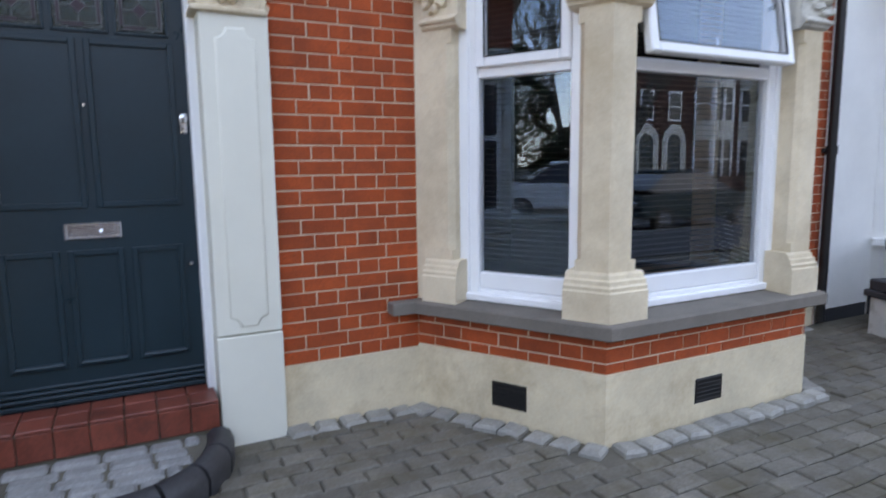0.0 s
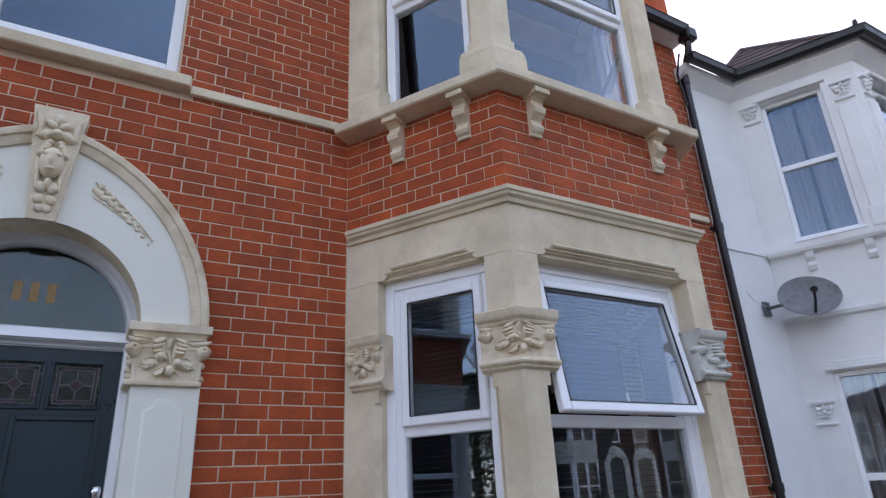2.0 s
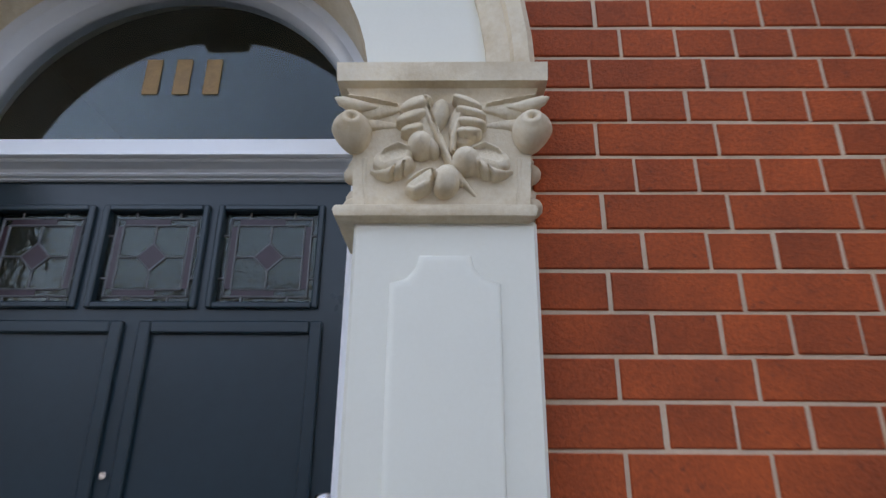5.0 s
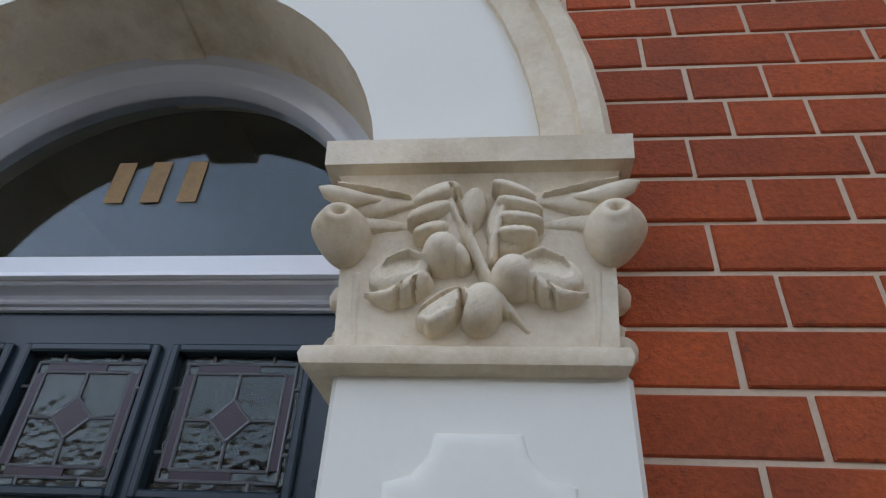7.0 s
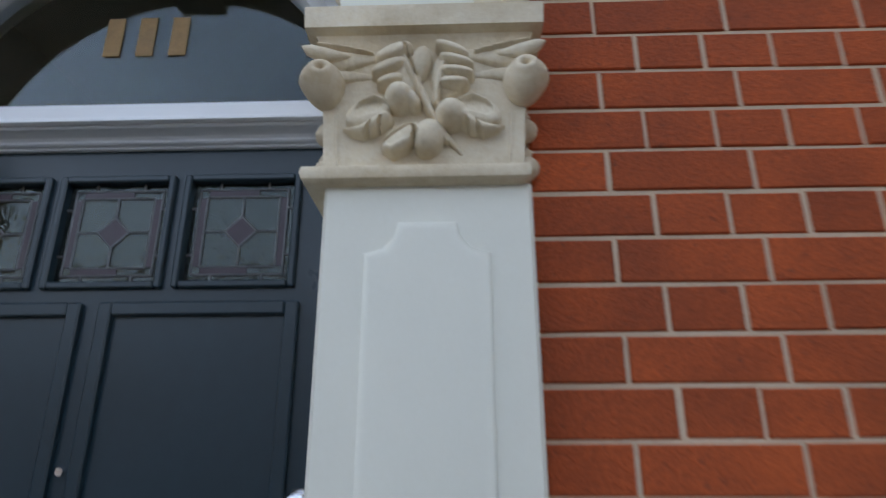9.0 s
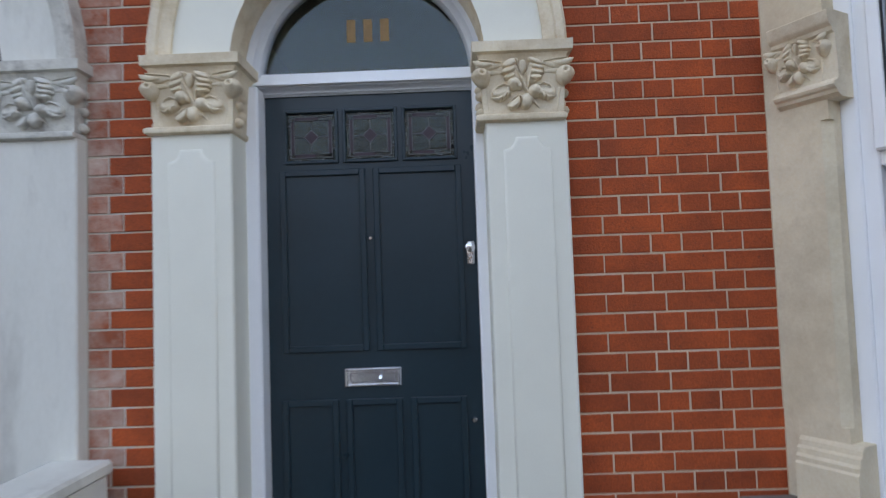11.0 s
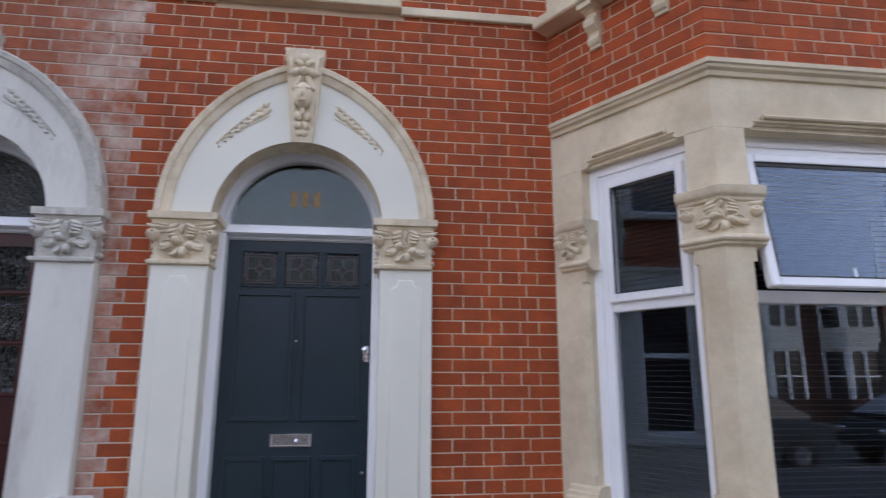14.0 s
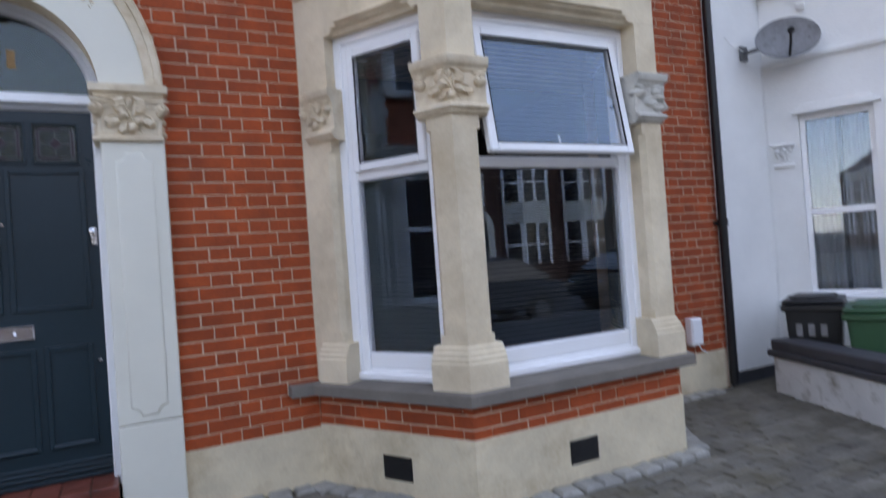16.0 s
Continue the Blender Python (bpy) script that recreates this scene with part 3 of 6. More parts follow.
def spandrel_carving(cx, side, parent, stone):
    """A tapering leaf spray sunk into the arch face."""
    bm = bmesh.new()
    for k in range(9):
        t = k / 8
        x = cx + side * (0.225 + 0.27 * t)
        z = 3.125 - 0.19 * t - 0.06 * t * t
        r = 0.030 * (1 - t) + 0.008
        blob(bm, (x, 3.374, z - 0.012), (r, 0.012, r * 0.55), (0, side * (40 + 30 * (k % 2) * (-1) ** k), 0), 2)
        blob(bm, (x + side * 0.008, 3.374, z + r * 0.7), (r * 0.55, 0.011, r * 0.5), (0, -side * 35, 0), 2)
    line = [(cx + side * (0.205 + 0.31 * t / 8), 3.371, 3.172 - 0.20 * t / 8 - 0.088 * (t / 8) ** 2) for t in range(9)]
    tube(bm, line, 0.0045, 6)
    low = [(cx + side * (0.205 + 0.31 * t / 8), 3.371, 3.085 - 0.17 * t / 8 - 0.03 * (t / 8) ** 2) for t in range(9)]
    tube(bm, low, 0.0035, 6)
    part("spandrel_carving", bm, stone, parent, "carved leaf spray in the arch face", 50)


def panel_moulding(bm, cx, x_half, z0, z1, y):
    """A raised flat panel with shouldered ends and a soft edge."""
    rows = []
    for d, out in ((0.0, 0.0), (0.003, 0.0060), (0.008, 0.0092), (0.014, 0.0100)):
        w, lo, hi = x_half - d, z0 + d, z1 - d
        pts = [(-w, lo + 0.05), (-w, hi - 0.05), (-w + 0.028, hi - 0.042), (-w + 0.045, hi - 0.022), (-w + 0.05, hi),
               (w - 0.05, hi), (w - 0.045, hi - 0.022), (w - 0.028, hi - 0.042), (w, hi - 0.05), (w, lo + 0.05),
               (w - 0.028, lo + 0.042), (w - 0.045, lo + 0.022), (w - 0.05, lo), (-w + 0.05, lo), (-w + 0.045, lo + 0.022),
               (-w + 0.028, lo + 0.042)]
        rows.append([bm.verts.new((cx + x, y - out, z)) for x, z in pts])
    n = len(rows[0])
    for a, c in zip(rows, rows[1:]):
        for k in range(n):
            bm.faces.new((a[k], a[(k + 1) % n], c[(k + 1) % n], c[k]))
    bm.faces.new(rows[-1])


def door_surround(cx, paint, stone, label, panelled):
    """Pilasters, capitals, arch, hood and keystone round a recessed door."""
    root = thing("door_surround", (cx, W, 0), label, "door surround")
    for side in (1, -1):
        px = cx + side * 0.664
        bm = bmesh.new()
        box(bm, px - 0.161, px + 0.161, 3.36, 3.575, 0.562, 2.125, 0.006)
        box(bm, px - 0.163, px + 0.163, 3.358, 3.575, -0.04, 0.556, 0.006)
        shaft = part("pilaster", bm, paint, root, "off-white painted stone pilaster")
        if panelled:
            bm = bmesh.new()
            panel_moulding(bm, px, 0.095, 0.60, 2.058, 3.3605)
            part("panel_moulding", bm, paint, shaft, "", 40)
        capital(px - side * 0.007, side, root, stone, "carved cream stone capital")
        spandrel_carving(cx, side, root, stone)
    bm = bmesh.new()
    inner = arc(cx, SPRING - 0.006, 0.512, 180, 0, 28)
    outer = pointed(cx, 0.80, 0.995, 14)
    vi = [[bm.verts.new((x, y, z)) for x, z in inner] for y in (3.375, 3.72)]
    vo = [[bm.verts.new((x, y, z)) for x, z in outer] for y in (3.375, 3.72)]
    for i in range(28):
        bm.faces.new((vi[0][i], vi[0][i + 1], vo[0][i + 1], vo[0][i]))
        bm.faces.new((vo[0][i], vo[0][i + 1], vo[1][i + 1], vo[1][i]))
        bm.faces.new((vi[1][i], vo[1][i], vo[1][i + 1], vi[1][i + 1]))
    arch = part("arch", bm, paint, root, "smooth off-white arch face", 30)
    bm = bmesh.new()
    for x0, x1, y0, y1 in ((0.5125, 0.56, 3.3755, 3.579),):
        ends = [(y0, x0), (y1, x0), (y1, x1), (y0 + 0.004, x1)]
        rows = [[bm.verts.new((x, y, z)) for x, z in arc(cx, SPRING - 0.006, r, 180, 0, 36)] for y, r in ends]
        for a, b in zip(rows, rows[1:] + rows[:1]):
            for i in range(36):
                bm.faces.new((a[i], b[i], b[i + 1], a[i + 1]))
    part("soffit", bm, stone, arch, "stained stone underside of the arch", 30)
    bm = bmesh.new()
    hood = pointed(cx, 0.745, 0.945, 16)[::-1]
    sweep(bm, hood, [(0.0, 3.378), (0.0, 3.362), (0.018, 3.352), (0.045, 3.348), (0.05, 3.332), (0.078, 3.326), (0.09, 3.34),
                     (0.09, 3.45), (0.0, 3.45)], lambda u, v, w: (2 * cx - u, w, v))
    part("hood_moulding", bm, stone, root, "moulded cream stone hood", 30)
    keystone(cx, root, stone)
    return root


door_surround(DOOR_X, PAINTED, CARVED, "cream stone doorway with carved capitals and arched hood", True)
door_surround(DOOR_X + NB_SHIFT, OLD_PAINT, OLD_STONE, "weathered stone doorway of the adjoining house", False)


# ---- front doors ----
def leaf_with_holes(bm, x0, x1, z0, z1, holes, y0, y1):
    for a, b, p, q in pierced(x0, x1, z0, z1, holes):
        box(bm, a, b, y0, y1, p, q)


def raised_edge(bm, x0, x1, z0, z1, y, w=0.014, out=0.010):
    """A bolection mould round a panel."""
    loop = [(x0, z0), (x0, z1), (x1, z1), (x1, z0), (x0, z0)]
    for (xa, za), (xb, zb) in zip(loop, loop[1:]):
        if xa == xb:
            box(bm, xa - w / 2, xa + w / 2, y - out, y + 0.02, min(za, zb) - w / 2, max(za, zb) + w / 2, 0.003)
        else:
            box(bm, min(xa, xb) + w / 2, max(xa, xb) - w / 2, y - out, y + 0.02, za - w / 2, za + w / 2, 0.003)


def door_frame(cx, parent):
    for side in (1, -1):
        bm = bmesh.new()
        a, b = sorted((cx + (0.462 if side > 0 else -0.450), cx + side * 0.56))
        box(bm, a, b, 3.527, 3.66, 0.2, 2.36, 0.008)
        part("jamb", bm, WHITE, parent, "white painted door jamb")
    bm = bmesh.new()
    sweep(bm, [(cx - 0.52, 3.635), (cx + 0.52, 3.635)], [(-0.02, 2.3360), (0.016, 2.3360), (0.018, 2.3401), (0.026, 2.3421), (0.029, 2.3455), (0.026, 2.3482), (0.026, 2.3510), (0.030, 2.3564), (0.040, 2.3612), (0.054, 2.3632), (0.058, 2.3666), (0.058, 2.3700), (-0.02, 2.3700)])
    part("transom", bm, GREY_PAINT, parent, "pale grey moulded transom", 25)
    bm = bmesh.new()
    sweep(bm, [(cx - 0.52, 3.635), (cx + 0.52, 3.635)], [(-0.02, 2.3715), (0.072, 2.3715), (0.072, 2.3781), (0.045, 2.4265), (0.02, 2.4375), (-0.02, 2.4375)])
    part("transom_cap", bm, WHITE, parent, "white sloping transom cap")
    bm = bmesh.new()
    sweep(bm, arc(cx + 0.006, 2.409, 0.452, 0, 180, 36), [(0.064, 3.555), (0.034, 3.56), (0.024, 3.575), (0.008, 3.583), (0.0, 3.60), (0.0, 3.645), (0.064, 3.645)],
          lambda u, v, w: (u, w, v))
    part("fanlight_frame", bm, GREY_PAINT, parent, "pale grey moulded round fanlight frame", 30)


def fan_pane(cx, parent, glass, label):
    bm = bmesh.new()
    prism(bm, [(x, 3.617, z) for x, z in arc(cx + 0.006, 2.409, 0.458, 0, 180, 30)], (0, 0.006, 0))
    ob = part("fanlight_pane", bm, glass, parent, label)
    ob.visible_shadow = False
    return ob


def our_door():
    cx, y = DOOR_X, 3.630
    root = thing("door_1", (cx, y, 0.2), "dark blue-grey panelled front door with leaded lights", "door", "", "structure")
    xs = [(-0.681, -0.455), (-0.421, -0.195), (-0.161, 0.065)]
    lights = [(a, b, 2.042, 2.268) for a, b in xs]
    tall = [(-0.695, -0.348, 1.228, 1.994), (-0.287, 0.072, 1.228, 1.994)]
    low = [(-0.702, -0.487, 0.45, 0.998), (-0.427, -0.213, 0.45, 0.998), (-0.150, 0.062, 0.45, 0.998)]
    bm = bmesh.new()
    leaf_with_holes(bm, -0.79, 0.15, 0.27, 2.345, lights, y, y + 0.045)
    body = part("door_leaf", bm, NAVY, root, "dark blue-grey gloss painted timber leaf")
    for x0, x1, z0, z1 in tall + low:
        bm = bmesh.new()
        raised_edge(bm, x0, x1, z0, z1, y, 0.026, 0.013)
        if z1 > 2:
            box(bm, x0 - 0.01, x1 + 0.01, y - 0.030, y + 0.01, z0 - 0.026, z0 - 0.004, 0.009)
        elif z0 < 0.6:
            box(bm, x0, x1, y - 0.024, y + 0.01, z0 - 0.006, z0 + 0.016, 0.008)
        part("door_panel", bm, NAVY, body, "", 30)
    for n, (x0, x1, z0, z1) in enumerate(lights):
        bm = bmesh.new()
        raised_edge(bm, x0, x1, z0, z1, y, 0.014, 0.012)
        light = part("glazing_bead", bm, NAVY, body)
        bm = bmesh.new()
        box(bm, x0, x1, y + 0.008, y + 0.014, z0, z1)
        part("leaded_pane", bm, BUBBLE, light, "obscured leaded glass")
        mx, mz = (x0 + x1) / 2, (z0 + z1) / 2
        bm = bmesh.new()
        yy = y + 0.007
        for a in (0.022, 0.038):
            for xa, za, xb, zb in ((x0 + a, z0 + a, x0 + a, z1 - a), (x1 - a, z0 + a, x1 - a, z1 - a), (x0 + a, z0 + a, x1 - a, z0 + a), (x0 + a, z1 - a, x1 - a, z1 - a)):
                tube(bm, [(xa, yy, za), (xb, yy, zb)], 0.0028, 6)
        d = 0.032
        diamond = [(mx - d, mz), (mx, mz + d), (mx + d, mz), (mx, mz - d), (mx - d, mz)]
        for (xa, za), (xb, zb) in zip(diamond, diamond[1:]):
            tube(bm, [(xa, yy, za), (xb, yy, zb)], 0.0030, 6)
        for xa, za, xb, zb in ((x0 + 0.038, mz, mx - d, mz), (mx + d, mz, x1 - 0.038, mz), (mx, z0 + 0.038, mx, mz - d), (mx, mz + d, mx, z1 - 0.038),
                               (x0, mz + 0.05, x0 + 0.022, mz + 0.05), (x0, mz - 0.05, x0 + 0.022, mz - 0.05), (x1 - 0.022, mz + 0.05, x1, mz + 0.05),
                               (x1 - 0.022, mz - 0.05, x1, mz - 0.05), (mx - 0.05, z1 - 0.022, mx - 0.05, z1), (mx + 0.05, z1 - 0.022, mx + 0.05, z1),
                               (mx - 0.05, z0, mx - 0.05, z0 + 0.022), (mx + 0.05, z0, mx + 0.05, z0 + 0.022)):
            tube(bm, [(xa, yy, za), (xb, yy, zb)], 0.0028, 6)
        part("lead_came", bm, LEAD, light, "grey lead strips in a diamond pattern")
        bm = bmesh.new()
        prism(bm, [(x, y + 0.005, z) for x, z in diamond[:4]], (0, 0.004, 0))
        part("coloured_quarry", bm, PURPLE, light, "dark purple diamond of glass")
        for xa, xb, za, zb in ((x0 + 0.024, x0 + 0.036, z0 + 0.04, z1 - 0.04), (x1 - 0.036, x1 - 0.024, z0 + 0.04, z1 - 0.04),
                               (x0 + 0.04, mx + 0.03, z1 - 0.036, z1 - 0.024), (x0 + 0.04, mx + 0.02, z0 + 0.024, z0 + 0.036)):
            bm = bmesh.new()
            box(bm, xa, xb, y + 0.006, y + 0.0085, za, zb)
            part("coloured_strip", bm, PURPLE, light)
    bm = bmesh.new()
    x0, x1, z0, z1 = -0.447, -0.202, 1.062, 1.142
    box(bm, x0, x1, y - 0.006, y + 0.002, z0, z1, 0.003)
    raised_edge(bm, x0 + 0.008, x1 - 0.008, z0 + 0.008, z1 - 0.008, y - 0.004, 0.012, 0.010)
    box(bm, x0 + 0.026, x1 - 0.026, y - 0.011, y, z0 + 0.020, z1 - 0.020, 0.004)
    plate = part("letter_plate", bm, CHROME, body, "chrome letter plate")
    bm = bmesh.new()
    tube(bm, [(-0.29, y - 0.012, 1.10), (-0.29, y - 0.024, 1.103)], [0.006, 0.008], 10)
    part("pull_knob", bm, CHROME, plate)
    bm = bmesh.new()
    box(bm, 0.096, 0.131, y - 0.010, y, 1.572, 1.672, 0.005)
    for z, r in ((1.645, 0.021), (1.602, 0.012)):
        tube(bm, [(0.113, y - 0.008, z), (0.113, y - 0.030, z), (0.113, y - 0.034, z)], [r, r, r * 0.7], 14)
    part("latch_lock", bm, CHROME, body, "chrome cylinder latch", 40)
    bm = bmesh.new()
    tube(bm, [(0.106, y, 0.909), (0.106, y - 0.012, 0.909), (0.106, y - 0.018, 0.909)], [0.014, 0.013, 0.008], 12)
    part("key_escutcheon", bm, CHROME, body, "", 40)
    bm = bmesh.new()
    tube(bm, [(-0.319, y + 0.002, 1.701), (-0.319, y - 0.006, 1.701)], [0.009, 0.007], 12)
    part("door_viewer", bm, CHROME, body, "", 40)
    bm = bmesh.new()
    box(bm, -0.775, 0.14, y - 0.03, y + 0.03, 0.262, 0.285, 0.003)
    for k in range(3):
        box(bm, -0.775, 0.14, y - 0.014 - 0.008 * k, y, 0.345 - 0.024 * k, 0.362 - 0.024 * k, 0.005)
    part("weather_bar", bm, NAVY, body, "ribbed dark weather bar")
    door_frame(cx, root)
    fan_pane(cx, root, FAN_GLASS, "clear half-round fanlight")
    # the number over the door, kept as plain gilt bars
    for k in range(3):
        bm = bmesh.new()
        x = cx + 0.017 + 0.074 * (k - 1)
        box(bm, x - 0.019, x + 0.019, 3.6145, 3.6158, 2.566, 2.667)
        part("gilt_bar", bm, GILT, root, "faded gilt bar on the glass")


def neighbour_door():
    cx, y = DOOR_X + NB_SHIFT, 3.630
    root = thing("door_2", (cx, y, 0.2), "dark red-brown front door with nine obscured panes", "door", "", "structure")
    panes = [(cx - 0.345 + 0.240 * i, cx - 0.130 + 0.240 * i, 1.385 + 0.30 * j, 1.655 + 0.30 * j) for i in range(3) for j in range(3)]
    bm = bmesh.new()
    leaf_with_holes(bm, cx - 0.47, cx + 0.47, 0.26, 2.345, panes, y, y + 0.045)
    body = part("door_leaf", bm, MAROON, root, "dark red-brown painted timber leaf")
    for x0, x1, z0, z1 in panes:
        bm = bmesh.new()
        box(bm, x0, x1, y + 0.016, y + 0.022, z0, z1)
        part("pane", bm, PEBBLE, body, "obscured pebbled glass pane")
    for x0, x1 in ((cx - 0.38, cx - 0.04), (cx + 0.04, cx + 0.38)):
        bm = bmesh.new()
        raised_edge(bm, x0, x1, 0.36, 1.10, y, 0.018, 0.008)
        part("door_panel", bm, MAROON, body)
    bm = bmesh.new()
    for z in (1.363, 1.662, 1.962):
        box(bm, cx - 0.39, cx + 0.39, y - 0.012, y + 0.004, z, z + 0.016, 0.004)
    part("glazing_bar", bm, MAROON, body)
    bm = bmesh.new()
    box(bm, cx - 0.115, cx + 0.13, y - 0.010, y, 1.268, 1.340, 0.004)
    plate = part("letter_plate", bm, BRONZE, body, "tarnished bronze letter plate")
    bm = bmesh.new()
    box(bm, cx - 0.075, cx + 0.09, y - 0.016, y - 0.010, 1.286, 1.322, 0.003)
    tube(bm, [(cx - 0.06, y - 0.016, 1.296), (cx - 0.05, y - 0.026, 1.294), (cx + 0.065, y - 0.026, 1.294), (cx + 0.075, y - 0.016, 1.296)],
         [0.004] * 4, 8)
    part("flap", bm, BRONZE, plate)
    bm = bmesh.new()
    tube(bm, [(cx - 0.42, y, 1.69), (cx - 0.42, y - 0.03, 1.69)], [0.024, 0.02], 12)
    tube(bm, [(cx - 0.42, y, 1.64), (cx - 0.42, y - 0.02, 1.64)], [0.016, 0.014], 12)
    part("latch_lock", bm, CHROME, body, "chrome cylinder latch", 40)
    door_frame(cx, root)
    fan_pane(cx, root, PEBBLE, "pebbled obscured half-round fanlight")


our_door()
neighbour_door()


# ---- bay stonework ----
def along(m, s, d=0.0):
    """A plan point s along a face and d outwards."""
    p = m @ Vector((s, -d, 0))
    return (p.x, p.y)


def longer(path, e0, e1):
    a, b = Vector(path[0]), Vector(path[1])
    y, z = Vector(path[-1]), Vector(path[-2])
    return [tuple(a + (a - b).normalized() * e0)] + list(path[1:-1]) + [tuple(y + (y - z).normalized() * e1)]


def relief_on(bm, m, s, z, k=1.0):
    """A small leaf and bud carving on a face of the bay, centred at s."""
    def put(ds, dz, rs, rz, ro, out, turn=0):
        mm = m @ pose(s + ds * k, -out, z + dz * k, 0, turn, 0) @ Matrix.Diagonal((rs * k, ro * k, rz * k, 1))
        bmesh.ops.create_icosphere(bm, subdivisions=2, radius=1.0, matrix=mm)
    for sd in (-1, 1):
        put(sd * 0.060, 0.035, 0.026, 0.026, 0.024, 0.03)
        put(sd * 0.030, 0.030, 0.034, 0.014, 0.018, 0.03, sd * 25)
        put(sd * 0.040, -0.012, 0.034, 0.018, 0.018, 0.026, -sd * 30)
        put(sd * 0.030, -0.045, 0.024, 0.013, 0.014, 0.02, sd * 35)
    put(0, 0.045, 0.018, 0.030, 0.022, 0.034)
    put(0, 0.0, 0.022, 0.022, 0.024, 0.034)
    put(0.006, -0.045, 0.012, 0.030, 0.014, 0.022, 10)


def corner_frame(m, s, m2):
    """A frame at the corner where two faces meet, facing along the bisector."""
    p = m @ Vector((s, 0, 0))
    n = (m.to_3x3() @ Vector((0, 1, 0)) + m2.to_3x3() @ Vector((0, 1, 0))).normalized()
    return Matrix(((n.y, n.x, 0, p.x), (-n.x, n.y, 0, p.y), (0, 0, 1, 0), (0, 0, 0, 1)))


def bay_pier(path, root, e0, e1, faces, z0, z1, cap=True, stone=None):
    """A pier of the bay: shaft, moulded base, carved capital."""
    bm = bmesh.new()
    plain = longer(path, 0.0 if e0 else 0.06, 0.0 if e1 else 0.03)
    lo, hi = z0 + 0.30, 2.05 if cap else z1 - 0.10
    for za, zb in ((z0, lo), (hi, z1)):
        sweep(bm, plain, [(0.0, za), (0.0, zb), (-0.16, zb), (-0.16, za)])
    # between plain stops the outer arrises are cut back
    cut = [Vector(q) for q in plain]
    if e0:
        d = (cut[1] - cut[0]).normalized()
        cut[:1] = [cut[0] + Vector((-d.y, d.x)) * 0.030, cut[0] + d * 0.030]
    if e1:
        d = (cut[-2] - cut[-1]).normalized()
        cut[-1:] = [cut[-1] + d * 0.030, cut[-1] + Vector((d.y, -d.x)) * 0.030]
    sweep(bm, cut, [(0.0, lo), (0.0, hi), (-0.05, hi), (-0.05, lo)])
    sweep(bm, plain, [(-0.031, lo), (-0.031, hi), (-0.16, hi), (-0.16, lo)])
    shaft = part("pier", bm, CREAM, root, "smooth cream stone pier with chamfered edges")
    bm = bmesh.new()
    b = longer(path, e0 * 0.045, e1 * 0.045)
    sweep(bm, b, [(0.048, z0), (0.048, z0 + 0.15), (0.040, z0 + 0.158), (0.042, z0 + 0.175), (0.032, z0 + 0.185), (0.030, z0 + 0.205), (0.018, z0 + 0.213),
                  (0.014, z0 + 0.232), (0.0, z0 + 0.245), (-0.13, z0 + 0.245), (-0.13, z0)])
    part("pier_base", bm, CREAM, shaft, "moulded stone base", 30)
    if cap:
        bm = bmesh.new()
        c = longer(path, e0 * 0.05, e1 * 0.05)
        sweep(bm, c, [(0.0, 2.122), (0.012, 2.130), (0.022, 2.134), (0.026, 2.146), (0.040, 2.152), (0.046, 2.162), (0.040, 2.173), (0.022, 2.180), (0.012, 2.190), (0.010, 2.24),
                      (0.020, 2.352), (0.034, 2.360), (0.038, 2.374), (0.052, 2.384), (0.058, 2.394), (0.062, 2.430), (0.050, 2.436), (-0.12, 2.438), (-0.12, 2.122)])
        head = part("pier_capital", bm, stone or CARVED, shaft, "weathered grey carved capital" if stone else "carved stone capital", 30)
        bm = bmesh.new()
        for m, s, k, bend in faces:
            capital_carving(bm, lambda x, o, z: m @ Vector((s + x * k, -0.014 - o * 1.25 * max(k, 0.8) + abs(x * k) * bend, 2.186 + z * 0.80)), 110, 72)
        part("carving", bm, stone or CARVED, head, "carved leaves", 50)
    return shaft


def bay_stone(root, z0, z1, cap):
    piers = [([along(CANT_L, 0.06), along(CANT_L, 0.24)], 0.0, 1.0, [(CANT_L, 0.15, 0.62, 0.0)]),
             ([along(CANT_L, 0.955), FRONT_L, along(FRONT, 0.172)], 1.0, 1.0, [(corner_frame(FRONT, 0.0, CANT_L), 0.0, 1.02, 0.63)]),
             ([along(FRONT, LEN_F - 0.17), FRONT_R, along(CANT_R, 0.19)], 1.0, 1.0, [(corner_frame(FRONT, LEN_F, CANT_R), 0.0, 1.02, 0.63)]),
             ([along(CANT_R, LEN_R - 0.235), along(CANT_R, LEN_R - 0.03)], 1.0, 0.0, [(CANT_R, LEN_R - 0.135, 0.66, 0.0)])]
    for k, (path, e0, e1, faces) in enumerate(piers):
        bay_pier(path, root, e0, e1, faces, z0, z1, cap, OLD_STONE if k == 2 else None)


bay = thing("bay_surround", (2.53, 2.6, 0.66), "cream stone bay window surround with carved capitals", "bay window")
bay_stone(bay, 0.625, 2.7635, True)
bm = bmesh.new()
sweep(bm, BAY, [(0.0, 2.836), (0.0, 3.045), (-0.25, 3.045), (-0.25, 2.836)])
lintel = part("lintel", bm, CREAM, bay, "plain cream stone lintel")
